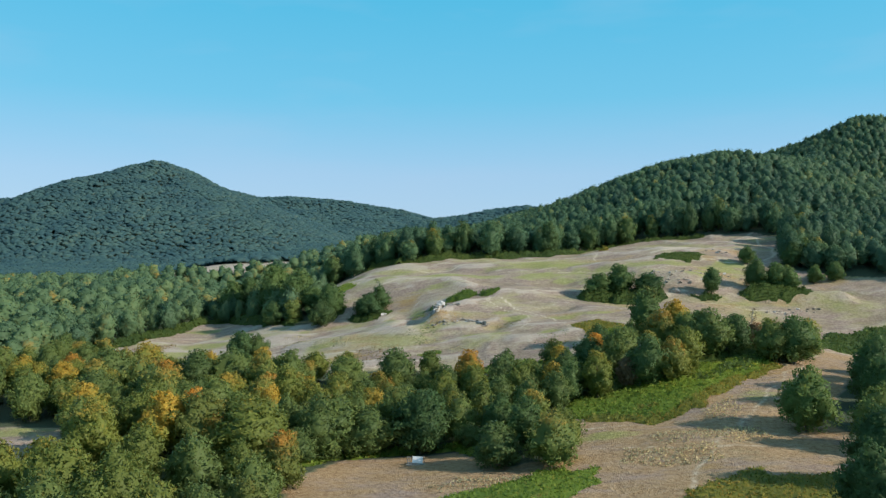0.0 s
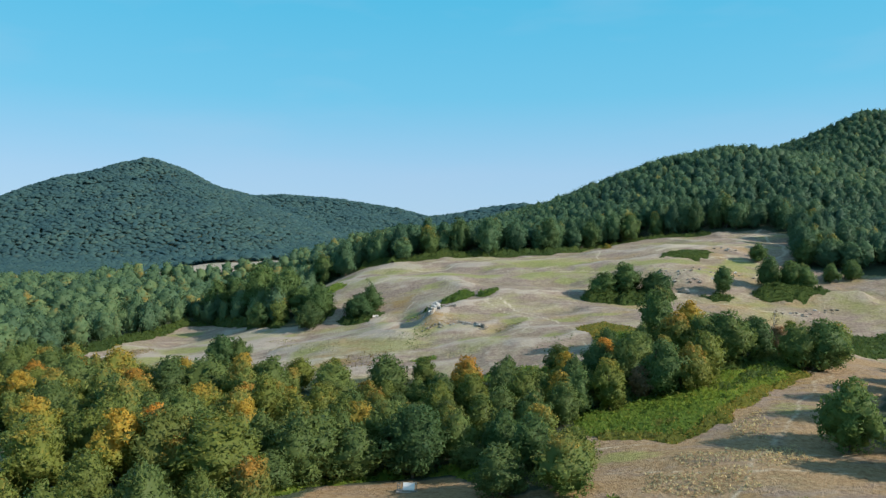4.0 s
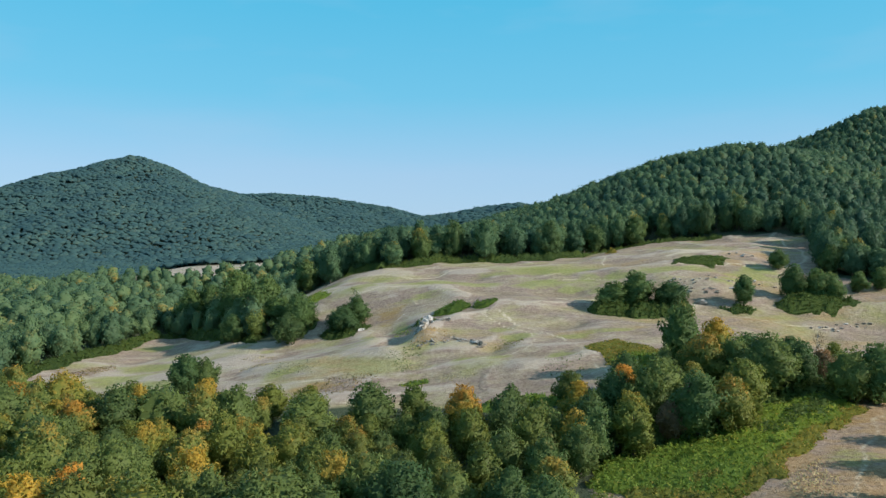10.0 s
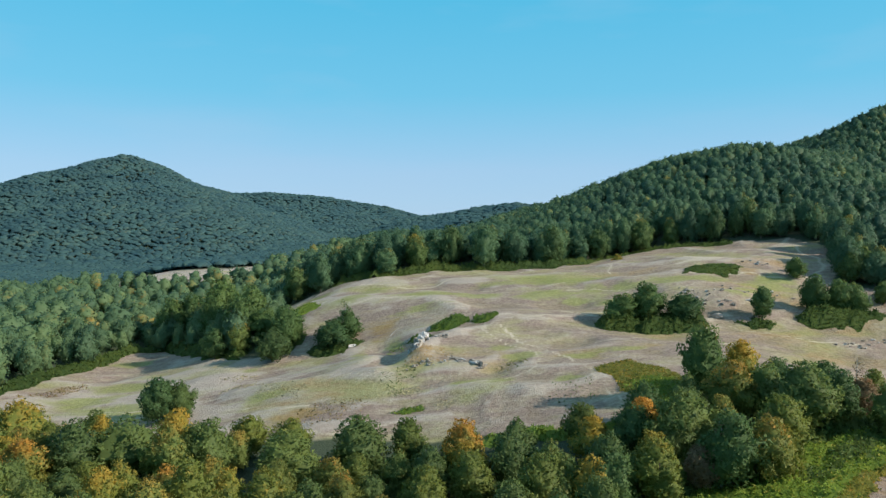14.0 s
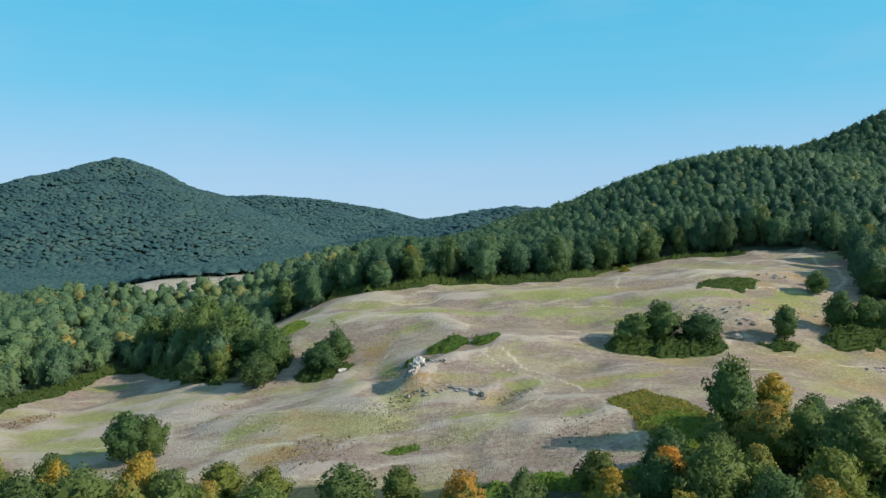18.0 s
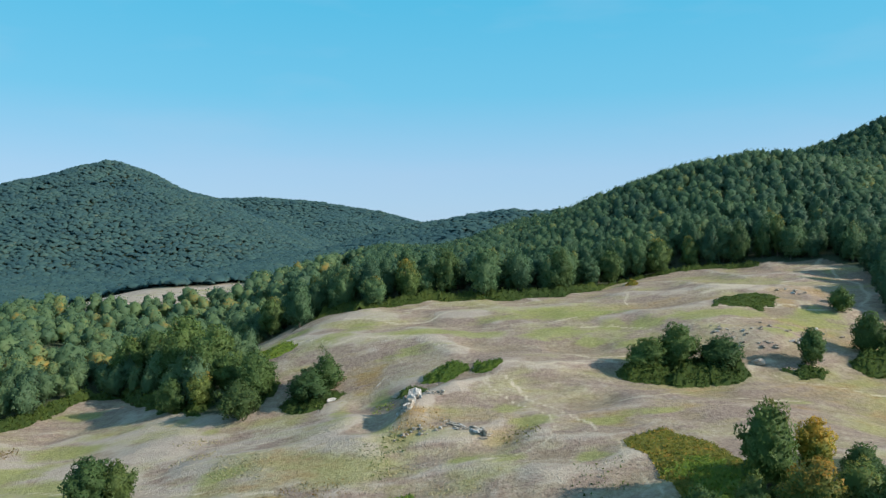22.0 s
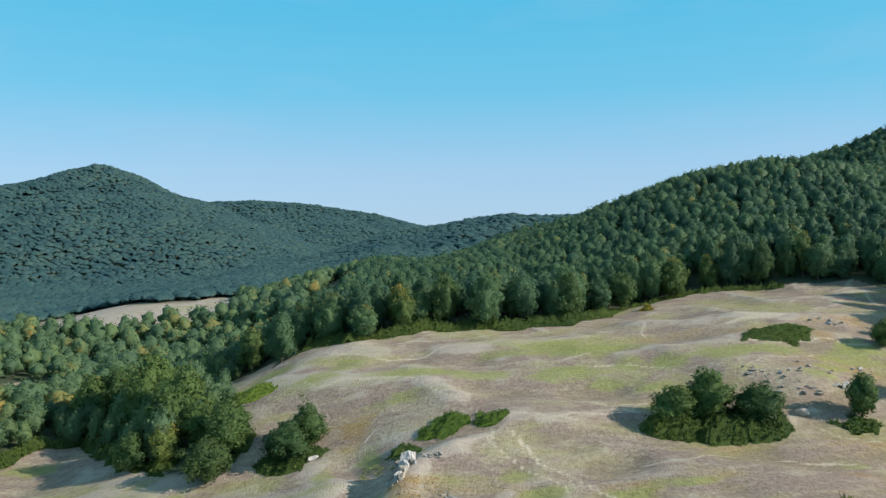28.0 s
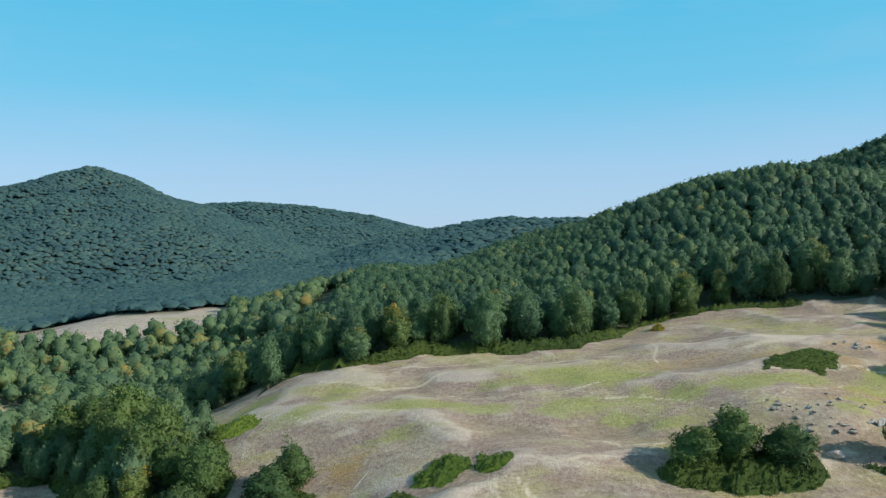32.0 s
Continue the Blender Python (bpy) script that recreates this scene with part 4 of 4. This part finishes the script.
# ---- low growth: brambles, ferns and scrub ----
def undergrowth(name, label, ring, tall, mat, density, size, seed, category="undergrowth", body=True):
    """A low, uneven body of leaves inside the ring, with sprays all over it."""
    rng = np.random.default_rng(seed)
    xs, ys = np.array([p[0] for p in ring], float), np.array([p[1] for p in ring], float)
    step = 0.9
    gx, gy = np.meshgrid(np.arange(xs.min() - 1, xs.max() + 2, step), np.arange(ys.min() - 1, ys.max() + 2, step))
    ex = gx + 0.9 * wave(gx, gy, 9) + 3.4 * (lattice(gx, gy, 3.2, 4) - 0.5)
    ey = gy + 0.9 * wave(gy, gx, 11) + 3.4 * (lattice(gx, gy, 3.2, 9) - 0.5)
    keep = inside(ex, ey, ring)
    deep = np.zeros(gx.shape)
    for s in (1, 2, 3):
        ok = keep.copy()
        ok[s:] &= keep[:-s]; ok[:-s] &= keep[s:]; ok[:, s:] &= keep[:, :-s]; ok[:, :-s] &= keep[:, s:]
        deep += ok
    lift = tall * (0.10 + 0.90 * deep / 3) * (0.75 + 0.30 * wave(gx, gy, 7) + rng.uniform(-0.26, 0.26, gx.shape))
    z = ground(gx, gy) + np.where(keep, np.maximum(lift, 0.1), -0.3)
    idx = np.arange(gx.size).reshape(gx.shape)
    f = np.stack([idx[:-1, :-1], idx[:-1, 1:], idx[1:, 1:], idx[1:, :-1]], -1)
    any_in = keep[:-1, :-1] | keep[:-1, 1:] | keep[1:, 1:] | keep[1:, :-1]
    f = f[any_in]
    v = np.stack([gx, gy, z], -1).reshape(-1, 3)
    n = int(keep.sum() * step * step * density * 1.8)
    pick = rng.choice(np.flatnonzero(keep.ravel()), n)
    pos = v[pick] + np.stack([rng.uniform(-0.5, 0.5, n), rng.uniform(-0.5, 0.5, n), rng.uniform(-0.1, 0.25, n) * min(1.5, tall)], 1)
    sv, sf, sn = sprays(rng, pos, np.tile((0.0, 0.0, 1.0), (n, 1)) + rng.normal(0, 0.35, (n, 3)), size)
    if not body:
        f = f[:0]
    used = np.unique(f)
    remap = np.full(len(v), -1)
    remap[used] = np.arange(len(used))
    v, f = v[used], remap[f]
    tint = np.concatenate([rng.uniform(0, 1, len(v)), np.repeat(rng.uniform(0, 1, n), 3)])
    up = np.tile((0.0, 0.0, 1.0), (len(v), 1))
    me = mesh_mixed(name, np.concatenate([v, sv]), np.concatenate([f, sf + len(v)]), np.concatenate([up, sn]), mat, tint)
    return tagged(new(name, me), label, category, kind="stuff")


def fringe(line, width):
    """A closed ring of that width along a line."""
    left, right = [], []
    for i, (x, y) in enumerate(line):
        ax, ay = line[max(i - 1, 0)]
        bx, by = line[min(i + 1, len(line) - 1)]
        d = math.hypot(bx - ax, by - ay)
        nx, ny = -(by - ay) / d, (bx - ax) / d
        left.append((x + nx * width / 2, y + ny * width / 2))
        right.append((x - nx * width / 2, y - ny * width / 2))
    return left + right[::-1]


undergrowth("bramble_thicket", "bright green bramble thicket between copse and dirt track", [(31, 196), (30, 186), (37, 178), (51, 173), (63, 183), (74, 193), (95, 212), (106, 228),
            (87, 222), (68, 213), (45, 201)], 1.6, FERN, 6, 0.46, 1)
undergrowth("bramble_edge", "low brownish bramble edge beside the dirt track", [(34, 178), (50, 171), (64, 182), (76, 193), (98, 212), (95, 214), (72, 196), (60, 186), (50, 178), (38, 182)],
            1.5, FERN_TURNED, 6, 0.42, 2)
undergrowth("bramble_thicket", "darker green bramble thicket at the upper end of the track", [(66, 199), (74, 197), (90, 209), (103, 224), (96, 225), (80, 213)], 2.3, SCRUB, 6, 0.5, 31)
undergrowth("bramble_thicket", "withered patch among green brambles", [(44, 183), (49, 187), (56, 186), (54, 180), (47, 178)], 2.0, FERN_TURNED, 6, 0.42, 32)
undergrowth("fern_patch", "round patch of turning ferns on the meadow", [(50, 284), (56, 288), (64, 286), (72, 273), (70, 256), (54, 252), (51, 266)], 0.9, FERN_TURNED, 6, 0.42, 3)
undergrowth("fern_patch", "green low ferns in the shade of the copse", [(53, 266), (62, 272), (70, 266), (68, 254), (55, 252)], 1.3, FERN, 6, 0.42, 4)
undergrowth("hedge_clump", "low green juniper clump on the knoll", [(1, 337), (5, 342), (10, 344), (15, 343), (15, 335), (8, 330), (3, 332)], 2.3, HEDGE, 10, 0.36, 5)
undergrowth("hedge_clump", "low green juniper clump beside the path", [(17, 343), (22, 341), (26, 337), (22, 331), (16, 335)], 2.0, HEDGE, 10, 0.36, 6)
undergrowth("scrub_patch", "dark green scrub patch on the upper meadow", [(108, 377), (116, 386), (130, 394), (139, 392), (134, 382), (124, 374)], 1.0, SCRUB, 7, 0.45, 7)
undergrowth("grass_strip", "fresh green strip of tall grass by the wood", [(-80, 397), (-68, 397), (-56, 389), (-46, 382), (-47, 377), (-58, 378), (-70, 388)], 0.5, FERN, 3.0, 0.5, 8)
undergrowth("scrub_skirt", "dark green scrub skirt round the tree clump", [(61, 329), (65, 324), (77, 321.5), (95, 323), (100, 328), (98, 334), (80, 337), (64, 334)], 4.2, SCRUB, 9, 0.5, 9)
undergrowth("scrub_skirt", "dark green scrub at the foot of a tree", [(112, 330), (114, 325), (121, 324), (126, 328), (121, 332)], 1.8, SCRUB, 3.0, 0.8, 10)
undergrowth("scrub_skirt", "dark green scrub skirt under trees on the rocky slope", [(134, 332), (141, 326), (156, 328), (168, 332), (163, 338), (142, 340)], 2.6, SCRUB, 7, 0.5, 11)
undergrowth("scrub_skirt", "dark green scrub round the paired trees", [(-46, 342), (-41, 335), (-29, 334), (-24, 343), (-32, 349)], 2.8, SCRUB, 7, 0.5, 12)
undergrowth("weed_bed", "yellow-green weed bed beside the dirt track", [(36, 116), (44, 131), (56, 137), (68, 134), (76, 130), (70, 112), (55, 96), (40, 96)], 0.8, FERN_TURNED, 5, 0.42, 13)
undergrowth("weed_bed", "green weed bed in front of the clearing", [(-10, 126), (2, 132), (12, 139), (22, 146), (30, 145), (28, 134), (20, 128), (6, 112), (-8, 116)], 0.8, FERN, 5, 0.42, 14)
undergrowth("weed_bed", "bluish green weed bed beyond the track", [(128, 256), (140, 262), (170, 282), (190, 292), (182, 300), (150, 290), (130, 272)], 1.0, SCRUB, 2.2, 0.8, 15)
undergrowth("bush", "small bright green bush on the meadow", [(-8, 268), (-6, 271.5), (-2, 272), (0, 269), (-4, 266.5)], 1.1, FERN, 5, 0.5, 16, "bush")
undergrowth("scrub_fringe", "low green scrub along the edge of the hill wood", fringe([(-44, 422), (-23, 416), (-9, 419), (4, 424), (37, 422), (62, 428), (80, 444)], 8), 3.4, SCRUB, 4, 0.6, 17)
undergrowth("scrub_fringe", "low green scrub along the upper edge of the wood", fringe([(80, 444), (96, 457), (118, 461), (139, 462), (161, 455)], 5), 2.4, SCRUB, 4, 0.6, 18)
undergrowth("scrub_fringe", "low green scrub at the foot of the belt", fringe([(14, 246), (30, 244), (48, 241), (60, 250), (74, 262)], 6), 1.6, FERN, 2.5, 0.7, 19)
undergrowth("weed_patch", "reddish brown weed patch on the meadow", [(-138, 322), (-130, 332), (-124, 338), (-120, 332), (-128, 320)], 0.35, LEAF_RUST, 1.6, 0.45, 20, body=False)
undergrowth("weed_patch", "yellow and rust weed patch on the meadow", [(-42, 272), (-28, 282), (-14, 280), (-16, 270), (-30, 262)], 0.3, LEAF_RUST, 0.7, 0.45, 21, body=False)
undergrowth("weed_patch", "dark heath patch on the meadow slope", [(30, 262), (36, 272), (46, 274), (44, 262), (36, 256)], 0.3, SCRUB, 0.35, 0.5, 22, body=False)
undergrowth("bush", "rounded green bush beside the crag", [(-7, 328), (-6, 332), (-2, 333.5), (1, 331), (-2, 327)], 1.8, SCRUB, 4, 0.6, 23, "bush")
undergrowth("moss_patch", "thin dark heath below the crag", [(-14, 290), (-9, 299), (-3, 300), (-4, 291), (-10, 286)], 0.3, SCRUB, 0.6, 0.5, 24, body=False)
undergrowth("copse_foot", "green bushes at the foot of the copse", fringe([(32, 197), (46, 203), (68, 216), (88, 226), (106, 234)], 7), 2.6, SCRUB, 3, 0.8, 25)
undergrowth("weed_bank", "green weeds along the wood by the clearing", fringe([(-34, 152), (-24, 164), (-12, 168), (4, 168), (14, 158)], 6), 1.5, FERN, 2.5, 0.7, 27)


undergrowth("scrub_fringe", "low green scrub along the western wood", fringe([(-150, 298), (-146, 330), (-141, 355), (-128, 394), (-110, 391), (-90, 363), (-68, 346)], 8), 3.2, SCRUB, 3, 0.8, 55)
undergrowth("scrub_fringe", "low green scrub beside the green grass strip", fringe([(-52, 345), (-50, 356), (-60, 381), (-75, 400), (-84, 424)], 5), 2.4, SCRUB, 3, 0.8, 56)
undergrowth("bush", "low olive bush at the foot of the wood", [(94, 441), (95, 445), (99, 446), (101, 442), (97, 439)], 4.2, FERN_TURNED, 9, 0.5, 50, "bush")
for ring, seed in (([(46, 162), (58, 164), (72, 164), (70, 156), (56, 153), (47, 155)], 61), ([(38, 152), (46, 152), (57, 151), (54, 144), (44, 142), (36, 145)], 62),
                   ([(-4, 140), (8, 144), (20, 143), (22, 139), (8, 138), (0, 135)], 63), ([(60, 172), (66, 182), (74, 186), (72, 176), (66, 168)], 64)):
    undergrowth("dry_grass", "pale dry grass standing beside the dirt track", ring, 0.6, DRY_STRAW, 2.4, 0.42, seed, "grass", False)
for ring, seed in (([(-53, 303), (-38, 296), (-38, 287), (-52, 293)], 65), ([(-7, 284), (0, 284), (0, 278), (-6, 279)], 66), ([(3, 274), (14, 271), (14, 265), (3, 268)], 67),
                   ([(-66, 312), (-56, 313), (-55, 307), (-65, 306)], 68), ([(-70, 322), (-60, 324), (-58, 318), (-69, 317)], 69)):
    undergrowth("dry_grass", "pale stand of dry grass on the meadow", ring, 0.5, DRY_STRAW, 1.6, 0.38, seed, "grass", False)
undergrowth("heath_patch", "dark heath on the slope below the crag", [(-13, 290), (-6, 291), (-6, 279), (-11, 281)], 0.35, SCRUB, 0.9, 0.4, 70, "undergrowth", False)
undergrowth("bush", "grey-green bush between the crag and the junipers", [(-5, 322), (-5, 327), (0, 330), (2, 326), (0, 321)], 1.7, SCRUB, 6, 0.42, 71, "bush")
undergrowth("weed_patch", "low green weeds in the hollow beside the crag", [(-15, 322), (-12, 330), (-7, 329), (-8, 321)], 0.6, FERN, 2.0, 0.42, 72, body=False)
undergrowth("heath_patch", "grey-brown heath on the hollow below the crag", [(20, 292), (24, 299), (31, 298), (30, 291), (24, 288)], 0.4, FERN_TURNED, 1.3, 0.4, 51, body=False)
undergrowth("heath_patch", "rust and green weeds below the crag", [(-7, 300), (-4, 309), (2, 312), (8, 303), (4, 296), (-4, 295)], 0.35, LEAF_RUST, 1.2, 0.38, 52, body=False)


# ---- rocks ----
def block():
    """A closed block of 6 by 6 squares a side, its corners a little drawn in."""
    bm = bmesh.new()
    bmesh.ops.create_cube(bm, size=2.0)
    bmesh.ops.subdivide_edges(bm, edges=bm.edges[:], cuts=5, use_grid_fill=True)
    bm.verts.ensure_lookup_table()
    v = np.array([p.co[:] for p in bm.verts])
    f = np.array([[q.index for q in face.verts] for face in bm.faces])
    bm.free()
    return 0.62 * v + 0.38 * v / np.linalg.norm(v, axis=1, keepdims=True), f


BLOCK = block()


def rock_mesh(seed):
    rng = np.random.default_rng(seed)
    v, f = BLOCK
    v = v.copy()
    for _ in range(10):  # broken faces
        d = rng.normal(0, 1, 3)
        d /= np.linalg.norm(d)
        over = np.maximum(v @ d - rng.uniform(0.52, 0.90), 0)
        v -= over[:, None] * d
    v += rng.normal(0, 0.045, v.shape)
    return v, f


ROCK_MESHES = [mesh_of("rock", *rock_mesh(90 + i), ROCK) for i in range(5)]
PALE_MESH = mesh_of("rock", *rock_mesh(99), PALE_STONE)
WHITE_MESH = mesh_of("rock", *rock_mesh(98), WHITE_STONE)
ROUND_MESH = mesh_of("rock", 0.5 * rock_mesh(97)[0] + 0.5 * BLOCK[0] / np.linalg.norm(BLOCK[0], axis=1, keepdims=True), BLOCK[1], PALE_STONE)


def rock(x, y, sx, sy, sz, turn, kind, label, group, me=None):
    ob = new("rock", me or ROCK_MESHES[kind % 5])
    ob.matrix_basis = pose(x, y, at(x, y) + sz * 0.35, 6 * math.sin(turn), 5 * math.cos(turn), turn) @ Matrix.Diagonal((sx, sy, sz, 1))
    tagged(ob, label, "rock", group)


rng_crag = np.random.default_rng(63)
for x, y, sx, sy, sz, turn, white in ((-1.5, 315.4, 1.75, 1.35, 2.7, 25, 1), (-0.4, 316.2, 1.2, 1.0, 1.9, 70, 1), (-2.6, 313.6, 1.5, 1.2, 2.0, 48, 0), (-2.0, 311.6, 1.3, 1.2, 1.9, 10, 1),
                                      (-3.0, 310.4, 1.5, 1.1, 1.7, 80, 0), (-1.8, 309.4, 1.3, 1.0, 1.5, 33, 0), (-3.4, 308.0, 1.2, 1.0, 1.3, 61, 1), (-2.2, 307.0, 1.1, 0.9, 1.1, 15, 0)):
    rock(x, y, sx, sy, sz, turn, int(turn), "white upright rock on top of the crag" if y > 315 else "grey broken slab of the crag on the knoll", "rocks of the crag", WHITE_MESH if white else None)
for i in range(26):  # smaller blocks that fall away along the scarp
    u = float(rng_crag.uniform(0, 1)) ** 1.2
    s = float(1.0 * (1 - 0.5 * u) * rng_crag.uniform(0.35, 1.1))
    x, y = -1.6 - 3.6 * u + float(rng_crag.normal(0, 1.0)), 315.0 - 10.5 * u + float(rng_crag.normal(0, 1.0))
    rock(x, y, s * 1.0, s * 0.8, s * float(rng_crag.uniform(0.8, 1.5)), 53 * i, i, "grey limestone block of the crag on the knoll", "rocks of the crag", WHITE_MESH if i % 6 == 1 else None)
rng_rubble = np.random.default_rng(62)
for i in range(74):
    turn = -36 + float(rng_rubble.normal(0, 22))
    if i < 48:  # a broken ledge that runs down from the knoll
        u = rng_rubble.uniform(0, 1)
        x, y = 6.5 + 10.5 * u + rng_rubble.normal(0, 0.8), 302 - 8.5 * u + rng_rubble.normal(0, 1.2)
        s = float(rng_rubble.uniform(0.22, 0.80) * (0.75 + 0.5 * u))
        size = (s * 2.0, s * 0.9, s * 0.45)
    elif i < 64:  # scattered below the crag
        x, y = 0.5 + rng_rubble.normal(0, 2.4), 297 + rng_rubble.normal(0, 1.5)
        s = float(rng_rubble.uniform(0.2, 0.75))
        size = (s * 1.3, s * 0.9, s * 0.7)
    else:  # on the knoll behind the top block
        x, y = 4.5 + rng_rubble.normal(0, 2.0), 318 + rng_rubble.normal(0, 1.1)
        s = float(rng_rubble.uniform(0.3, 0.85))
        size = (s * 1.4, s * 0.9, s * 0.55)
    rock(float(x), float(y), *size, turn, i + 2, "weathered grey stone lying below the crag", "rubble below the crag", WHITE_MESH if i % 6 == 0 else None)
rock(16.8, 293.2, 0.8, 0.6, 1.25, -20, 2, "upright grey stone at the end of the ledge", "rubble below the crag")
rock(106, 334, 2.3, 1.8, 1.3, 12, 0, "large rounded pale pinkish boulder on bare ground", "boulders", ROUND_MESH)
rock(124.5, 345.5, 1.3, 1.0, 1.5, 40, 1, "white boulder beside a tree", "boulders", WHITE_MESH)
rock(-27.5, 338.5, 1.7, 1.1, 0.8, 50, 1, "white stone beside the paired trees", "boulders", WHITE_MESH)
rng_rocks = np.random.default_rng(61)
for i in range(96):
    spots = ((101.5, 354, 3.5, 1.6), (107, 351, 4, 1.5), (113, 343.5, 5, 1.5), (124, 345.5, 2, 1), (138, 358, 4, 1.5), (118, 352, 9, 3), (145, 315, 6, 1.5), (160, 319, 7, 2), (146, 333, 5, 2), (150, 396, 5, 2))
    cx, cy, wx, wy = spots[i % len(spots)]
    x, y = cx + rng_rocks.normal(0, 0.6 * wx), cy + rng_rocks.normal(0, 0.8 * wy)
    s = float(rng_rocks.uniform(0.2, 0.7))
    rock(float(x), float(y), s * 1.4, s, s * 0.7, 29 * i, i, "small pale grey rock on the stony slope", "rocks of the stony slope", WHITE_MESH if i % 7 == 0 else None)


# ---- small things ----
def box(bm, x0, x1, y0, y1, z0, z1):
    vs = [bm.verts.new(p) for p in ((x0, y0, z0), (x1, y0, z0), (x1, y1, z0), (x0, y1, z0), (x0, y0, z1), (x1, y0, z1), (x1, y1, z1), (x0, y1, z1))]
    for q in ((3, 2, 1, 0), (4, 5, 6, 7), (0, 1, 5, 4), (1, 2, 6, 5), (2, 3, 7, 6), (3, 0, 4, 7)):
        bm.faces.new([vs[i] for i in q])


def made(name, boxes, mat, edge=0.02):
    bm = bmesh.new()
    for b in boxes:
        box(bm, *b)
    bmesh.ops.bevel(bm, geom=bm.edges[:], offset=edge, segments=1, affect="EDGES")
    me = bpy.data.meshes.new(name)
    bm.to_mesh(me)
    bm.free()
    me.materials.append(mat)
    return me


stand = new("information_stand")
stand.matrix_basis = pose(-5.4, 156.5, at(-5.4, 156.5), 0, 0, -8)
for sx0, sx1, sy0, sy1, sz in ((-2.4, 0.6, -0.9, 1.1, 0.12), (0.7, 2.6, -1.2, 0.5, 0.09), (2.7, 4.0, -0.6, 0.6, 0.06)):
    part("slab", made("slab", [(sx0, sx1, sy0, sy1, -0.5, sz)], PALE_STONE), stand, "pale concrete slab")
panel = part("panel", made("panel", [(-1.1, 1.1, -0.07, 0.07, 0.0, 1.4)], WHITE_PAINT, 0.02), stand, "bluish white painted panel leaning back")
panel.matrix_basis = pose(0, -0.5, 0.42, -30, 0, 0)
part("foot_rail", made("foot_rail", [(-1.2, 1.5, -0.6, -0.35, 0.1, 0.40)], GREY_WOOD, 0.02), stand)
for px in (-1.2, 1.3):
    part("leg", made("leg", [(px - 0.07, px + 0.07, 0.30, 0.44, 0.05, 1.75)], GREY_WOOD, 0.01), stand)
for px in (-2.1, -1.65):
    part("post", made("post", [(px - 0.06, px + 0.06, -0.4, -0.28, 0.05, 1.75)], GREY_WOOD, 0.01), stand)
for pz in (1.45, 0.9):
    part("rail", made("rail", [(-2.25, -1.5, -0.42, -0.26, pz, pz + 0.12)], GREY_WOOD, 0.01), stand)
tagged(stand, "white leaning panel and wooden posts on a concrete slab", "stand")

HIVE_PARTS = (made("body", [(-0.28, 0.28, -0.28, 0.28, 0.18, 0.75)], WHITE_PAINT), made("lid", [(-0.33, 0.33, -0.33, 0.33, 0.75, 0.85)], WHITE_PAINT),
              made("stand", [(-0.25, -0.15, -0.25, 0.25, -0.1, 0.18), (0.15, 0.25, -0.25, 0.25, -0.1, 0.18)], GREY_WOOD))
hive = None
HIVES = [(-86.5, 145.5), (-84.9, 146.0), (-83.6, 145.2), (-81.8, 133.5), (-78.9, 134.2), (-78.0, 136.0), (-79.3, 156.0), (-80.9, 157.0)]
for i, (x, y) in enumerate(HIVES):
    m = pose(x, y, at(x, y) - 0.02, 0, 0, 13 * i)
    if hive is None:
        hive = new("beehive")
        for key, me in zip(("body", "lid", "stand"), HIVE_PARTS):
            part(key, me, hive)
        hive.matrix_basis = m
        tagged(hive, "small white box hive on the grass of the clearing", "beehive", "white boxes in the clearing")
    else:
        copy_thing(hive, m)

log_line = [(-13.6, 341.0), (-12.4, 342.8), (-11.2, 344.6), (-10.2, 346.4)]
lv, lf = tube([(x - log_line[0][0], y - log_line[0][1], at(x, y) - at(*log_line[0]) + 0.12) for x, y in log_line], (0.17, 0.15, 0.12, 0.06), 7)
fallen = new("fallen_log", mesh_of("fallen_log", lv, lf, PALE_BARK, True))
fallen.matrix_basis = pose(log_line[0][0], log_line[0][1], at(*log_line[0]))
tagged(fallen, "bleached fallen log lying on the meadow slope", "log")


# ---- thin trees with bare stems ----
def bare_tree(x, y, tall, wide, mat, label, leaves, seed):
    rng = np.random.default_rng(seed)
    v, f = tube([(0, 0, -0.4), (0.1, 0, tall * 0.3), (-0.1, 0.1, tall * 0.65), (0.05, 0, tall)], (0.20, 0.16, 0.11, 0.02), 6)
    tips = []
    for i in range(22):
        h = tall * rng.uniform(0.28, 0.95)
        a, r = rng.uniform(0, 2 * math.pi), wide * rng.uniform(0.5, 1.0) * (1.15 - h / tall * 0.8)
        end = np.array((math.cos(a) * r, math.sin(a) * r, h + r * 0.8))
        w, g = tube([(0, 0, h), end * (0.5, 0.5, 1) - (0, 0, r * 0.45), end], (0.07, 0.05, 0.015), 4)
        f = np.concatenate([f, g + len(v)])
        v = np.concatenate([v, w])
        tips += [end, end * (0.6, 0.6, 1) - (0, 0, r * 0.3)]
    base = new("tree")
    base.matrix_basis = pose(x, y, at(x, y))
    part("trunk", mesh_of("trunk", v, f, mat, True), base, "pale bare stem with thin branches")
    spots = np.array(tips)[rng.integers(0, len(tips), leaves)] + rng.normal(0, 0.55, (leaves, 3))
    sv, sf, sn = sprays(rng, spots, spots - np.array((0, 0, tall * 0.5)), 0.36)
    part("crown", mesh_mixed("crown", sv, sf, sn, LEAF["m" if leaves > 500 else "b"]), base)
    tagged(base, label, "tree", "thin trees")


bare_tree(-30.5, 345.5, 15.5, 3.4, PALE_BARK, "thin half-bare tree with a pale stem on the slope", 900, 71)
bare_tree(99, 235, 13.5, 2.6, PALE_BARK, "thin grey bare tree at the end of the copse", 260, 72)
bare_tree(54, 201, 12.5, 2.4, PALE_BARK, "thin withered tree in the copse", 420, 73)
